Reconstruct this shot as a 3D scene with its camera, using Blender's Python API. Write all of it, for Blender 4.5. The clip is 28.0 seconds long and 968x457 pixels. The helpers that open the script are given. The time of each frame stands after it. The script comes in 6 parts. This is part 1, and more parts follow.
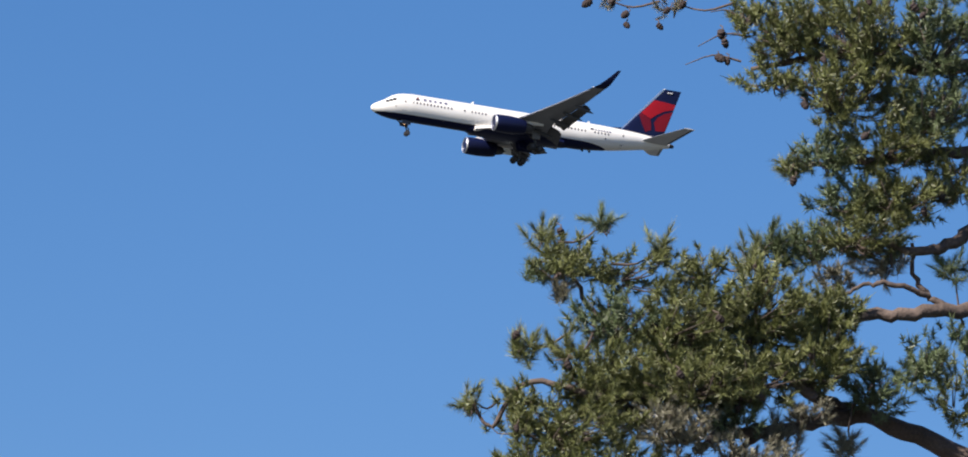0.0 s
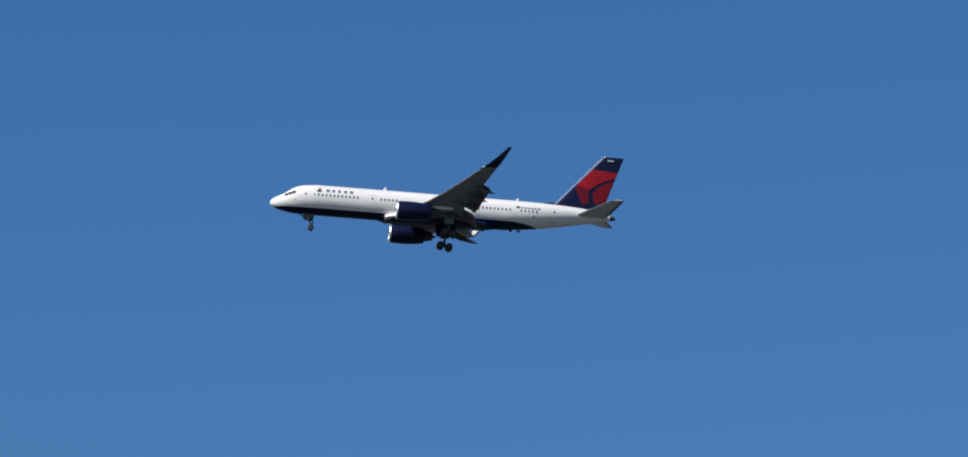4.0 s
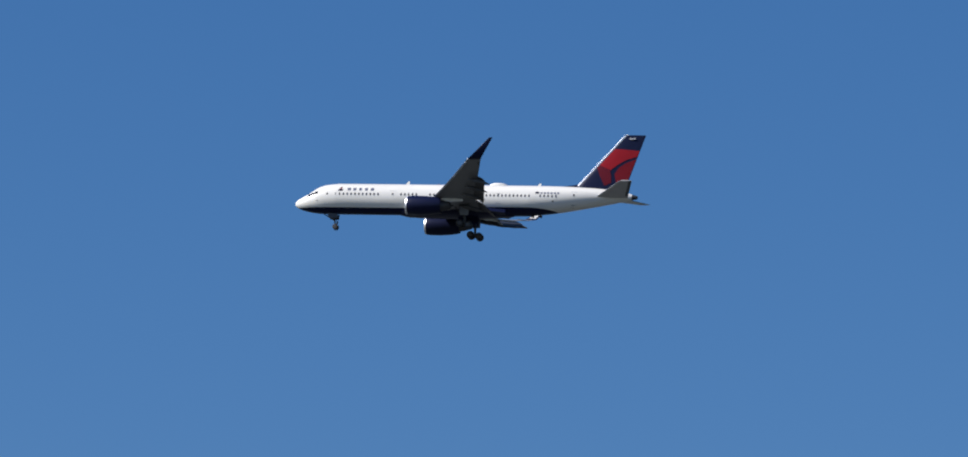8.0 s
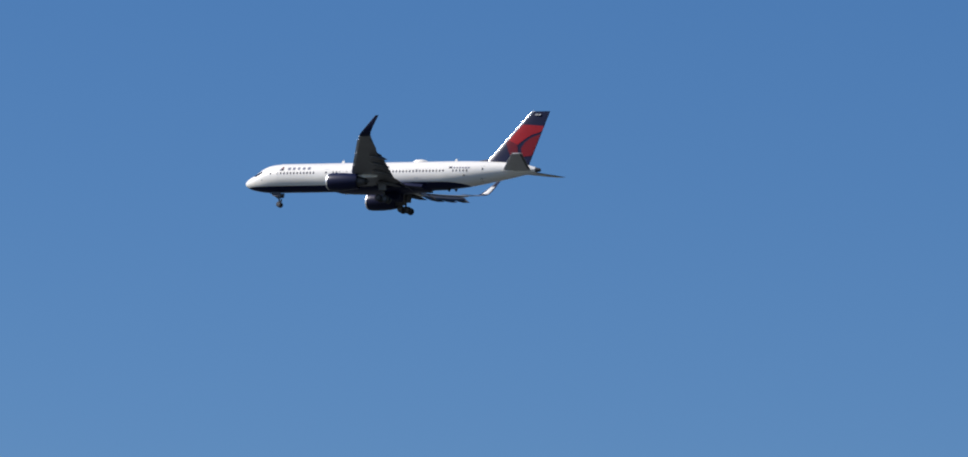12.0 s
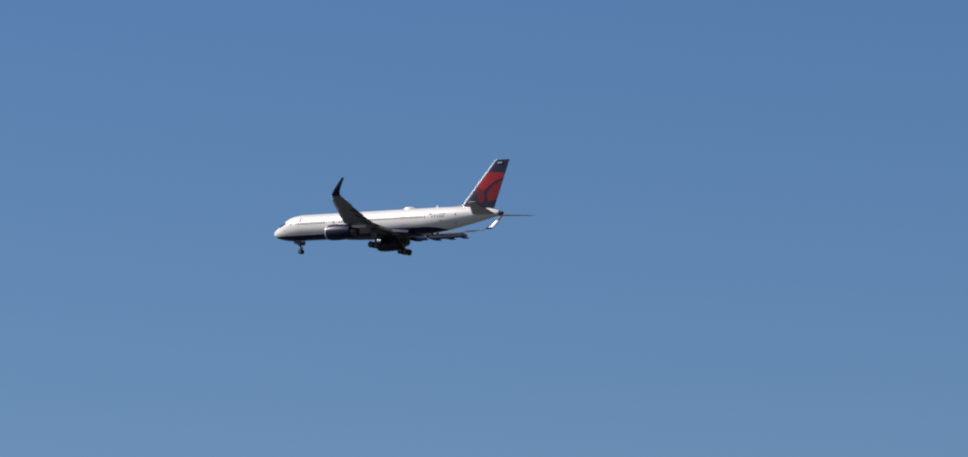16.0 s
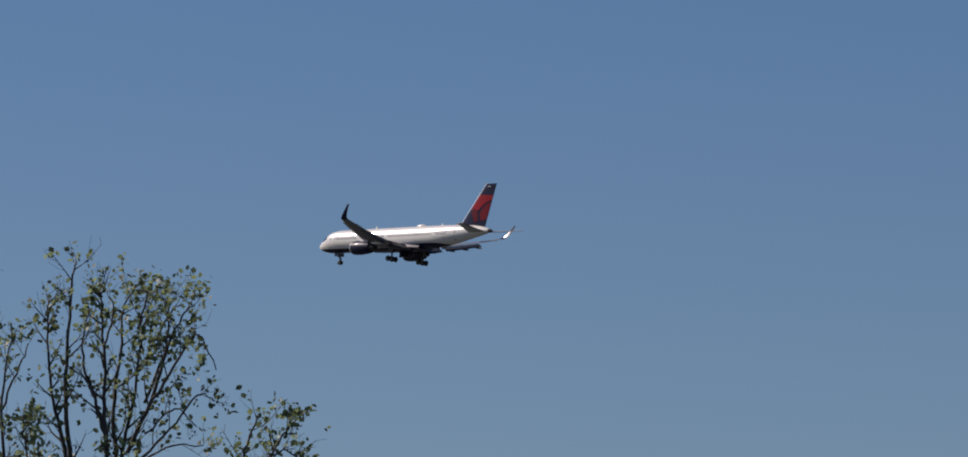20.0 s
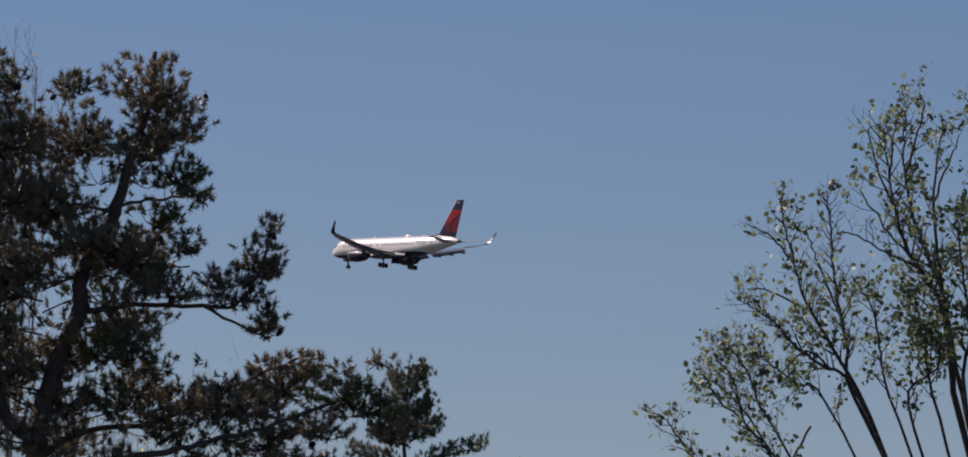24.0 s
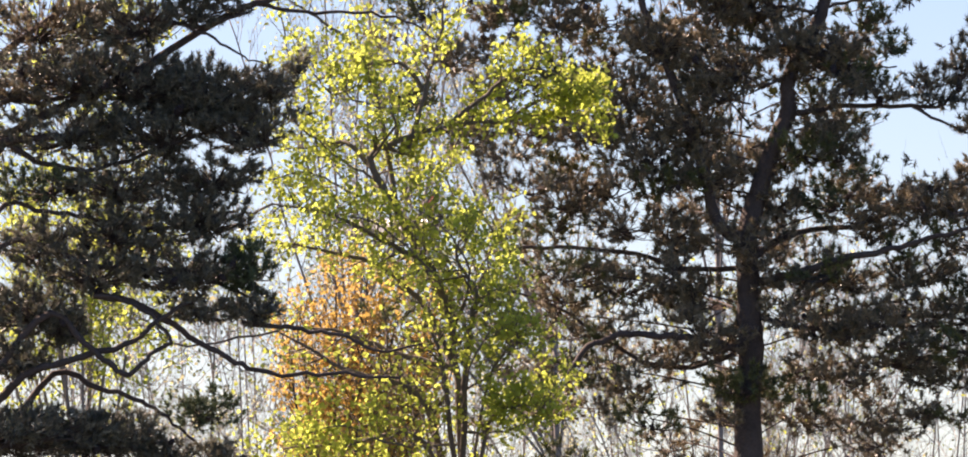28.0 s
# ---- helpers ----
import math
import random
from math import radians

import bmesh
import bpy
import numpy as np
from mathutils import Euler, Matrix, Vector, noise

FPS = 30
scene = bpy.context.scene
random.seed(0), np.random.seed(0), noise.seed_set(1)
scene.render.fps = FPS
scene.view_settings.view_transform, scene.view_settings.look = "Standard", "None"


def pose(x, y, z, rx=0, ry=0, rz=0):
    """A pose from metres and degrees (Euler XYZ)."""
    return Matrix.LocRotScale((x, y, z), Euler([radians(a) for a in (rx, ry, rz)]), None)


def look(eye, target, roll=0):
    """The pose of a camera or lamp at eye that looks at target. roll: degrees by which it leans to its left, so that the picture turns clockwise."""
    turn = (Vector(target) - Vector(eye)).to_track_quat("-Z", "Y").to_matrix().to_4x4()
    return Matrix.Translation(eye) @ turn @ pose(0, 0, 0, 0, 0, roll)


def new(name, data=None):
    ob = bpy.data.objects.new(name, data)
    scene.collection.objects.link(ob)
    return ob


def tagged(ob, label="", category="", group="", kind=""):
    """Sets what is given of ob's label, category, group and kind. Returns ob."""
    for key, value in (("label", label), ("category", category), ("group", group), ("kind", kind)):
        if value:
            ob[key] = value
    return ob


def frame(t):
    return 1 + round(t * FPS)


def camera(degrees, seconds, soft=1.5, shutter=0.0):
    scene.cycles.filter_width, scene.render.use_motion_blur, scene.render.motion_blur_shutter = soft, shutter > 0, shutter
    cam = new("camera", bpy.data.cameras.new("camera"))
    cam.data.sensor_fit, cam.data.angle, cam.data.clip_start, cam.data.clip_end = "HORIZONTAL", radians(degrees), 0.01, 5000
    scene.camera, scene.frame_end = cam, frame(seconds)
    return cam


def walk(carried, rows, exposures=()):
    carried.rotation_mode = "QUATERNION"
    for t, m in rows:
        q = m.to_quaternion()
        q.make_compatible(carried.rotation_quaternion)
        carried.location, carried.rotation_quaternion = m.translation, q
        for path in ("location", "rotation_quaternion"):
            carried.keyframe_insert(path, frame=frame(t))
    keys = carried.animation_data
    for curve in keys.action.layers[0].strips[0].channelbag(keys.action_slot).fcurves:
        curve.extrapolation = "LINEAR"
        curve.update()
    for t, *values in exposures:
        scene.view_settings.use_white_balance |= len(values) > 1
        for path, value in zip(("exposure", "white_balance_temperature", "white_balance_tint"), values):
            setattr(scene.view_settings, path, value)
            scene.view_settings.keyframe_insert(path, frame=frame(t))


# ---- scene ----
CLIP = 28.0
EYE = (0.0, 0.0, 1.6)


def aim(bearing, rise, roll):
    """Camera pose: degrees to the left of +Y, degrees above the horizon, lean."""
    return Matrix.Translation(EYE) @ pose(0, 0, 0, 0, 0, bearing) @ pose(0, 0, 0, 90 + rise) @ pose(0, 0, 0, 0, 0, roll)


# ---- camera: handheld telephoto that pans with the aircraft ----
cam = camera(7.368, CLIP, soft=1.8)
walk(cam, [
    (0.0, aim(-23.235, 13.729, 0.418)),
    (0.5, aim(-21.217, 13.878, -0.103)),
    (1.0, aim(-19.699, 14.084, 0.068)),
    (1.5, aim(-17.963, 14.169, -0.048)),
    (2.0, aim(-15.903, 14.174, -0.280)),
    (2.5, aim(-14.472, 14.230, -0.522)),
    (3.0, aim(-12.405, 14.437, -0.683)),
    (3.5, aim(-10.856, 14.550, -0.685)),
    (4.0, aim(-9.033, 14.627, -0.614)),
    (4.5, aim(-7.124, 14.668, -0.161)),
    (6.5, aim(1.128, 14.269, -1.198)),
    (7.0, aim(3.059, 14.281, -1.078)),
    (7.5, aim(5.059, 14.100, -1.071)),
    (8.0, aim(7.221, 13.774, -0.616)),
    (8.5, aim(8.872, 13.380, -0.317)),
    (9.0, aim(10.725, 13.280, -0.085)),
    (9.5, aim(12.521, 13.101, 0.250)),
    (10.0, aim(13.857, 12.971, 0.072)),
    (10.5, aim(15.615, 12.839, -0.072)),
    (11.0, aim(18.158, 12.679, 0.015)),
    (11.5, aim(19.796, 12.492, 0.460)),
    (12.0, aim(21.649, 11.909, 0.636)),
    (12.5, aim(23.392, 11.611, 1.045)),
    (14.5, aim(29.749, 10.933, 0.090)),
    (15.0, aim(31.428, 10.759, 0.324)),
    (15.5, aim(32.619, 10.377, 0.183)),
    (16.0, aim(34.013, 10.208, -0.392)),
    (16.5, aim(35.224, 10.137, -0.176)),
    (17.0, aim(36.569, 9.800, 0.166)),
    (17.5, aim(38.034, 9.540, 0.054)),
    (18.0, aim(39.928, 9.122, 0.188)),
    (18.5, aim(40.942, 8.677, 0.357)),
    (19.0, aim(41.994, 8.497, 0.043)),
    (19.5, aim(42.887, 8.513, -0.088)),
    (20.0, aim(43.707, 8.405, -0.207)),
    (20.5, aim(44.756, 7.688, 0.159)),
    (21.0, aim(45.871, 7.476, 0.634)),
    (21.5, aim(46.843, 7.418, 0.673)),
    (22.0, aim(47.344, 7.305, 0.571)),
    (22.5, aim(48.341, 7.105, 0.194)),
    (24.5, aim(51.475, 6.615, -0.184)),
    (25.0, aim(52.064, 6.232, -0.129)),
    (25.5, aim(52.753, 6.058, -0.276)),
    (26.0, aim(53.457, 5.941, -0.065)),
    (26.5, aim(54.410, 5.803, -0.167)),
    (27.0, aim(55.307, 5.691, -0.244)),
    (27.5, aim(56.045, 5.553, -0.507)),
    (28.0, aim(56.299, 5.379, -0.731)),
], exposures=[
    (0.0, 0.91, 6580, 15), (0.5, 0.62, 6350, 13), (1.0, 0.42, 6200, 12), (2.0, 0.36, 6100, 12), (3.0, 0.37, 6120, 12), (8.0, 0.45, 6150, 12), (12.0, 0.48, 6250, 13),
    (15.0, 0.25, 6450, 14), (16.0, 0.25, 6600, 16), (17.0, 0.23, 6750, 17), (18.0, 0.14, 6850, 19), (19.0, -0.09, 6800, 19), (20.0, -0.10, 6860, 20), (21.0, -0.06, 6970, 22), (22.5, -0.06, 7020, 25),
    (24.5, -0.07, 6870, 28), (25.0, 0.05, 6850, 29), (26.0, 0.55, 7200, 32), (27.0, 1.17, 7750, 32), (28.0, 1.47, 8120, 32)
])

# ---- sky and sun ----
SUN_LEFT, SUN_UP = 110.0, 41.0          # degrees left of +Y, degrees up
world = bpy.data.worlds.new("sky")
scene.world = world
world.use_nodes = True
sky = world.node_tree.nodes.new("ShaderNodeTexSky")
sky.sky_type = "NISHITA"
sky.sun_disc = False
sky.sun_elevation = radians(SUN_UP)
sky.sun_rotation = radians(360 - SUN_LEFT)
sky.altitude = 200
sky.air_density, sky.dust_density, sky.ozone_density = 1.0, 0.6, 3.0
back = world.node_tree.nodes["Background"]
back.inputs["Strength"].default_value = 0.065
deep = world.node_tree.nodes.new("ShaderNodeHueSaturation")
deep.inputs["Hue"].default_value, deep.inputs["Saturation"].default_value = 0.507, 1.33
world.node_tree.links.new(sky.outputs["Color"], deep.inputs["Color"])
world.node_tree.links.new(deep.outputs["Color"], back.inputs["Color"])
sun = new("sun", bpy.data.lights.new("sun", "SUN"))
sun.data.energy, sun.data.angle, sun.data.color = 5.0, radians(0.53), (1.0, 0.94, 0.86)
sun_way = Vector((-math.sin(radians(SUN_LEFT)) * math.cos(radians(SUN_UP)),
                  math.cos(radians(SUN_LEFT)) * math.cos(radians(SUN_UP)), math.sin(radians(SUN_UP))))
sun.matrix_world = look(sun_way * 300, (0, 0, 0))


# ---- materials ----
def material(name, colour, rough=0.5, metal=0.0, vary=0.12, scale=3.0, bump=0.0, bump_scale=40.0, coat=0.0,
             through_light=0.0, spread=0.0, glow=None):
    """A procedural surface: two scales of colour variation, fine relief, optional light passing through (leaves)."""
    m = bpy.data.materials.new(name)
    m.use_nodes = True
    nt = m.node_tree
    n, l = nt.nodes, nt.links
    b = n["Principled BSDF"]
    b.inputs["Roughness"].default_value = rough
    b.inputs["Metallic"].default_value = metal
    b.inputs["Coat Weight"].default_value = coat
    b.inputs["Coat Roughness"].default_value = 0.08
    co = n.new("ShaderNodeTexCoord")
    big, fine = n.new("ShaderNodeTexNoise"), n.new("ShaderNodeTexNoise")
    big.inputs["Scale"].default_value, fine.inputs["Scale"].default_value = scale, scale * 11
    big.inputs["Detail"].default_value = fine.inputs["Detail"].default_value = 4
    l.new(co.outputs["Object"], big.inputs["Vector"])
    l.new(co.outputs["Object"], fine.inputs["Vector"])
    add = n.new("ShaderNodeMath")
    add.operation = "ADD"
    l.new(big.outputs["Fac"], add.inputs[0])
    l.new(fine.outputs["Fac"], add.inputs[1])
    value = n.new("ShaderNodeMapRange")
    value.inputs["From Min"].default_value, value.inputs["From Max"].default_value = 0.6, 1.4
    value.inputs["To Min"].default_value, value.inputs["To Max"].default_value = 1 - vary, 1 + vary
    l.new(add.outputs[0], value.inputs["Value"])
    last = value.outputs["Result"]
    if spread:
        geo, rnd = n.new("ShaderNodeNewGeometry"), n.new("ShaderNodeMapRange")
        rnd.inputs["To Min"].default_value, rnd.inputs["To Max"].default_value = 1 - spread, 1 + spread
        l.new(geo.outputs["Random Per Island"], rnd.inputs["Value"])
        mul = n.new("ShaderNodeMath")
        mul.operation = "MULTIPLY"
        l.new(last, mul.inputs[0])
        l.new(rnd.outputs["Result"], mul.inputs[1])
        last = mul.outputs[0]
    tone = n.new("ShaderNodeVectorMath")
    tone.operation = "SCALE"
    tone.inputs[0].default_value = colour
    l.new(last, tone.inputs["Scale"])
    l.new(tone.outputs["Vector"], b.inputs["Base Color"])
    if bump:
        bt, bn = n.new("ShaderNodeTexNoise"), n.new("ShaderNodeBump")
        bt.inputs["Scale"].default_value = bump_scale
        bn.inputs["Strength"].default_value, bn.inputs["Distance"].default_value = bump, 0.02
        l.new(co.outputs["Object"], bt.inputs["Vector"])
        l.new(bt.outputs["Fac"], bn.inputs["Height"])
        l.new(bn.outputs["Normal"], b.inputs["Normal"])
    if through_light:
        tr, mix = n.new("ShaderNodeBsdfTranslucent"), n.new("ShaderNodeMixShader")
        mix.inputs["Fac"].default_value = through_light
        l.new(tone.outputs["Vector"], tr.inputs["Color"])
        l.new(b.outputs[0], mix.inputs[1])
        l.new(tr.outputs[0], mix.inputs[2])
        l.new(mix.outputs[0], n["Material Output"].inputs["Surface"])
    if glow:
        b.inputs["Emission Color"].default_value = (*glow[:3], 1)
        b.inputs["Emission Strength"].default_value = glow[3]
    return m


WHITE = (0.79, 0.77, 0.71)
NAVY = (0.005, 0.008, 0.034)
white_paint = material("white_paint", WHITE, 0.28, vary=0.04, scale=0.5, coat=0.5)
navy_paint = material("navy_paint", NAVY, 0.42, vary=0.10, scale=0.6, coat=0.05)
title_paint = material("title_paint", (0.13, 0.14, 0.20), 0.4, vary=0.10, scale=0.6)
red_paint = material("red_paint", (0.27, 0.008, 0.014), 0.4, vary=0.10, scale=0.7, coat=0.05)
deep_red_paint = material("deep_red_paint", (0.16, 0.006, 0.012), 0.4, vary=0.10, scale=0.7, coat=0.05)
dark_red_paint = material("dark_red_paint", (0.11, 0.006, 0.014), 0.4, vary=0.10, scale=0.7, coat=0.05)
for paint in (navy_paint, red_paint, deep_red_paint, dark_red_paint):
    paint.node_tree.nodes["Principled BSDF"].inputs["Specular IOR Level"].default_value = 0.18
# darker than real wing grey: the underside's shade is put into the colour
shaded_grey_paint = material("shaded_grey_paint", (0.18, 0.183, 0.188), 0.42, vary=0.14, scale=0.8)
stab_grey = material("stab_grey", (0.46, 0.46, 0.46), 0.42, vary=0.14, scale=0.8)
# darker again, with the deep shade under the wing in the colour
shaded_flap_grey = material("shaded_flap_grey", (0.055, 0.056, 0.059), 0.45, vary=0.18, scale=1.2)
edge_metal = material("edge_metal", (0.82, 0.82, 0.83), 0.34, metal=1.0, vary=0.06, scale=1.5)
bare_metal = material("bare_metal", (0.80, 0.81, 0.83), 0.42, metal=1.0, vary=0.06, scale=1.5)
dull_metal = material("dull_metal", (0.065, 0.065, 0.068), 0.5, metal=0.5, vary=0.15, scale=3)
dark_void = material("dark_void", (0.015, 0.015, 0.017), 0.7, vary=0.2, scale=3)
tyre_rubber = material("tyre_rubber", (0.02, 0.02, 0.021), 0.8, vary=0.2, scale=6)
cabin_glass = material("cabin_glass", (0.02, 0.022, 0.028), 0.12, vary=0.2, scale=2)
line_grey = material("line_grey", (0.45, 0.46, 0.47), 0.5, vary=0.1, scale=2)
lamp_glow = material("lamp_glow", (0.9, 0.75, 0.5), 0.3, glow=(1.0, 0.55, 0.22, 0.9))
strobe_white = material("strobe_white", (0.8, 0.8, 0.8), 0.15, vary=0.03, coat=0.6)


def two_tone_paint():
    """White upper fuselage, navy belly below a line that sweeps down towards the tail."""
    m = bpy.data.materials.new("fuselage_paint")
    m.use_nodes = True
    n, l = m.node_tree.nodes, m.node_tree.links
    b = n["Principled BSDF"]
    b.inputs["Roughness"].default_value, b.inputs["Coat Weight"].default_value = 0.30, 0.8
    b.inputs["Coat Roughness"].default_value = 0.14
    co, sep = n.new("ShaderNodeTexCoord"), n.new("ShaderNodeSeparateXYZ")
    l.new(co.outputs["Object"], sep.inputs[0])

    def math_node(op, a, c):
        k = n.new("ShaderNodeMath")
        k.operation = op
        for i, v in enumerate((a, c)):
            if isinstance(v, (int, float)):
                k.inputs[i].default_value = v
            else:
                l.new(v, k.inputs[i])
        return k.outputs[0]
    aft = math_node("MAXIMUM", math_node("SUBTRACT", sep.outputs["X"], 9.0), 0.0)
    drop = math_node("MULTIPLY", math_node("MULTIPLY", aft, aft), 0.0226)
    climb = math_node("MULTIPLY", math_node("MINIMUM", math_node("MAXIMUM", math_node("ADD", sep.outputs["X"], 9.0), 0.0), 14.0), 0.017)
    line = math_node("SUBTRACT", math_node("ADD", climb, -1.22), drop)
    fore = math_node("LESS_THAN", sep.outputs["X"], 14.5)
    below = math_node("MULTIPLY", math_node("LESS_THAN", sep.outputs["Z"], line), fore)
    dirt = n.new("ShaderNodeTexNoise")
    dirt.inputs["Scale"].default_value, dirt.inputs["Detail"].default_value = 0.7, 6
    streak = n.new("ShaderNodeMapping")
    streak.inputs["Scale"].default_value = (0.35, 2.0, 2.0)
    l.new(co.outputs["Object"], streak.inputs["Vector"])
    l.new(streak.outputs["Vector"], dirt.inputs["Vector"])
    wear = n.new("ShaderNodeMapRange")
    wear.inputs["From Min"].default_value, wear.inputs["From Max"].default_value = 0.3, 0.7
    wear.inputs["To Min"].default_value, wear.inputs["To Max"].default_value = 0.93, 1.03
    l.new(dirt.outputs["Fac"], wear.inputs["Value"])
    mix = n.new("ShaderNodeMix")
    mix.data_type = "RGBA"
    l.new(below, mix.inputs["Factor"])
    mix.inputs["A"].default_value, mix.inputs["B"].default_value = (*WHITE, 1), (*NAVY, 1)
    sc = n.new("ShaderNodeVectorMath")
    sc.operation = "SCALE"
    l.new(mix.outputs["Result"], sc.inputs[0])
    l.new(wear.outputs["Result"], sc.inputs["Scale"])
    l.new(sc.outputs["Vector"], b.inputs["Base Color"])
    gloss = n.new("ShaderNodeMapRange")
    gloss.inputs["To Min"].default_value, gloss.inputs["To Max"].default_value = 0.5, 0.12
    l.new(below, gloss.inputs["Value"])
    l.new(gloss.outputs["Result"], b.inputs["Specular IOR Level"])
    coat = n.new("ShaderNodeMapRange")
    coat.inputs["To Min"].default_value, coat.inputs["To Max"].default_value = 0.8, 0.05
    l.new(below, coat.inputs["Value"])
    l.new(coat.outputs["Result"], b.inputs["Coat Weight"])
    return m


fuselage_paint = two_tone_paint()
pine_bark = material("pine_bark", (0.090, 0.066, 0.053), 0.9, vary=0.45, scale=4, bump=0.9, bump_scale=18)
grey_bark = material("grey_bark", (0.085, 0.070, 0.060), 0.9, vary=0.35, scale=5, bump=0.6, bump_scale=25)
brown_bark = material("brown_bark", (0.15, 0.122, 0.098), 0.9, vary=0.3, scale=4, bump=0.5, bump_scale=20)
pale_bark = material("pale_bark", (0.27, 0.235, 0.20), 0.9, vary=0.3, scale=3, bump=0.5, bump_scale=20)
pine_needles = material("pine_needles", (0.142, 0.156, 0.054), 0.47, vary=0.75, scale=7.0, spread=0.25, through_light=0.06)
blue_needles = material("blue_needles", (0.115, 0.148, 0.068), 0.47, vary=0.75, scale=4.5, spread=0.25, through_light=0.06)
brown_needles = material("brown_needles", (0.27, 0.222, 0.138), 0.42, vary=0.75, scale=5.0, spread=0.35, through_light=0.20)
dusky_needles = material("dusky_needles", (0.20, 0.19, 0.13), 0.42, vary=0.75, scale=5.0, spread=0.35, through_light=0.16)
dry_twig = material("dry_twig", (0.34, 0.30, 0.255), 0.9, vary=0.3, scale=3)
cone_scale = material("cone_scale", (0.030, 0.019, 0.016), 0.85, vary=0.3, scale=20)
green_leaf = material("green_leaf", (0.19, 0.24, 0.115), 0.5, vary=0.3, scale=0.8, spread=0.5, through_light=0.47)
lime_leaf = material("lime_leaf", (0.45, 0.52, 0.10), 0.75, vary=0.22, scale=1.0, spread=0.28, through_light=0.74)
bud_leaf = material("bud_leaf", (0.52, 0.50, 0.27), 0.6, vary=0.25, scale=1.0, spread=0.3, through_light=0.6)
copper_leaf = material("copper_leaf", (0.60, 0.40, 0.11), 0.55, vary=0.25, scale=1.0, spread=0.3, through_light=0.62)
meadow_grass = material("meadow_grass", (0.028, 0.033, 0.033), 0.9, vary=0.4, scale=0.15, bump=0.8, bump_scale=6)
bird_feather = material("bird_feather", (0.03, 0.028, 0.027), 0.8, vary=0.2, scale=8)


# ---- building helpers ----
def part(name, bm, mat, parent=None, label="", smooth=True):
    """Links a bmesh as one mesh object under a thing or a part."""
    me = bpy.data.meshes.new(name)
    bmesh.ops.recalc_face_normals(bm, faces=bm.faces)
    bm.to_mesh(me)
    bm.free()
    me.materials.append(mat)
    if smooth:
        me.shade_smooth()
        me.set_sharp_from_angle(angle=radians(38))
    ob = new(name, me)
    ob.parent = parent
    if label:
        tagged(ob, label)
    return ob


def shared(name, me, m, parent):
    """One more object on an existing mesh, at the pose m under its parent."""
    ob = new(name, me)
    ob.parent = parent
    ob.matrix_basis = m
    return ob


def loft(rings, close=True):
    """Skin over rings of points, with capped ends."""
    bm = bmesh.new()
    vs = [[bm.verts.new(p) for p in r] for r in rings]
    k = len(rings[0])
    for a, b in zip(vs, vs[1:]):
        for i in range(k if close else k - 1):
            j = (i + 1) % k
            bm.faces.new((a[i], a[j], b[j], b[i]))
    if close:
        bm.faces.new(vs[0])
        bm.faces.new(vs[-1][::-1])
    bmesh.ops.remove_doubles(bm, verts=bm.verts, dist=1e-4)
    return bm


def revolve(profile, k=32):
    """A body turned about the X axis, from (x, radius) pairs."""
    return loft([[(x, r * math.cos(2 * math.pi * i / k), r * math.sin(2 * math.pi * i / k)) for i in range(k)] for x, r in profile])


def rod(a, b, ra, rb=None, k=10):
    a, b = Vector(a), Vector(b)
    q = (b - a).to_track_quat("Z", "Y")
    rb = ra if rb is None else rb
    return loft([[a + (b - a) * t + q @ Vector((r * math.cos(2 * math.pi * i / k), r * math.sin(2 * math.pi * i / k), 0))
                  for i in range(k)] for t, r in ((0, ra * 0.85), (0.03, ra), (0.97, rb), (1, rb * 0.85))])


def slab(points, thick):
    """A plate with the outline given, thickened along the way given."""
    w = Vector(thick)
    bm = loft([[Vector(p) - w / 2 for p in points], [Vector(p) + w / 2 for p in points]])
    return bm


def smooth_line(points, steps):
    """Points of a Catmull-Rom curve through the points given."""
    p = [Vector(q) for q in points]
    p = [p[0] * 2 - p[1]] + p + [p[-1] * 2 - p[-2]]
    out = []
    for i in range(1, len(p) - 2):
        for s in range(steps):
            t = s / steps
            out.append(0.5 * (2 * p[i] + (p[i + 1] - p[i - 1]) * t + (2 * p[i - 1] - 5 * p[i] + 4 * p[i + 1] - p[i + 2]) * t * t
                              + (3 * p[i] - p[i - 1] - 3 * p[i + 1] + p[i + 2]) * t ** 3))
    return out + [p[-2]]


# ---- ground ----
def build_ground():
    bm = bmesh.new()
    n = 40
    half = 4000.0
    grid = []
    for i in range(n + 1):
        a = (2 * i / n - 1)
        grid.append(math.copysign(abs(a) ** 2.2, a) * half)
    vs = [[bm.verts.new((x, y, 0.25 * noise.noise((x * 0.02, y * 0.02, 0)) if abs(x) > 20 or abs(y) > 20 else 0.0)) for x in grid] for y in grid]
    for j in range(n):
        for i in range(n):
            bm.faces.new((vs[j][i], vs[j][i + 1], vs[j + 1][i + 1], vs[j + 1][i]))
    ob = part("ground", bm, meadow_grass)
    tagged(ob, "rough green meadow reaching the horizon", "ground", kind="structure")


build_ground()


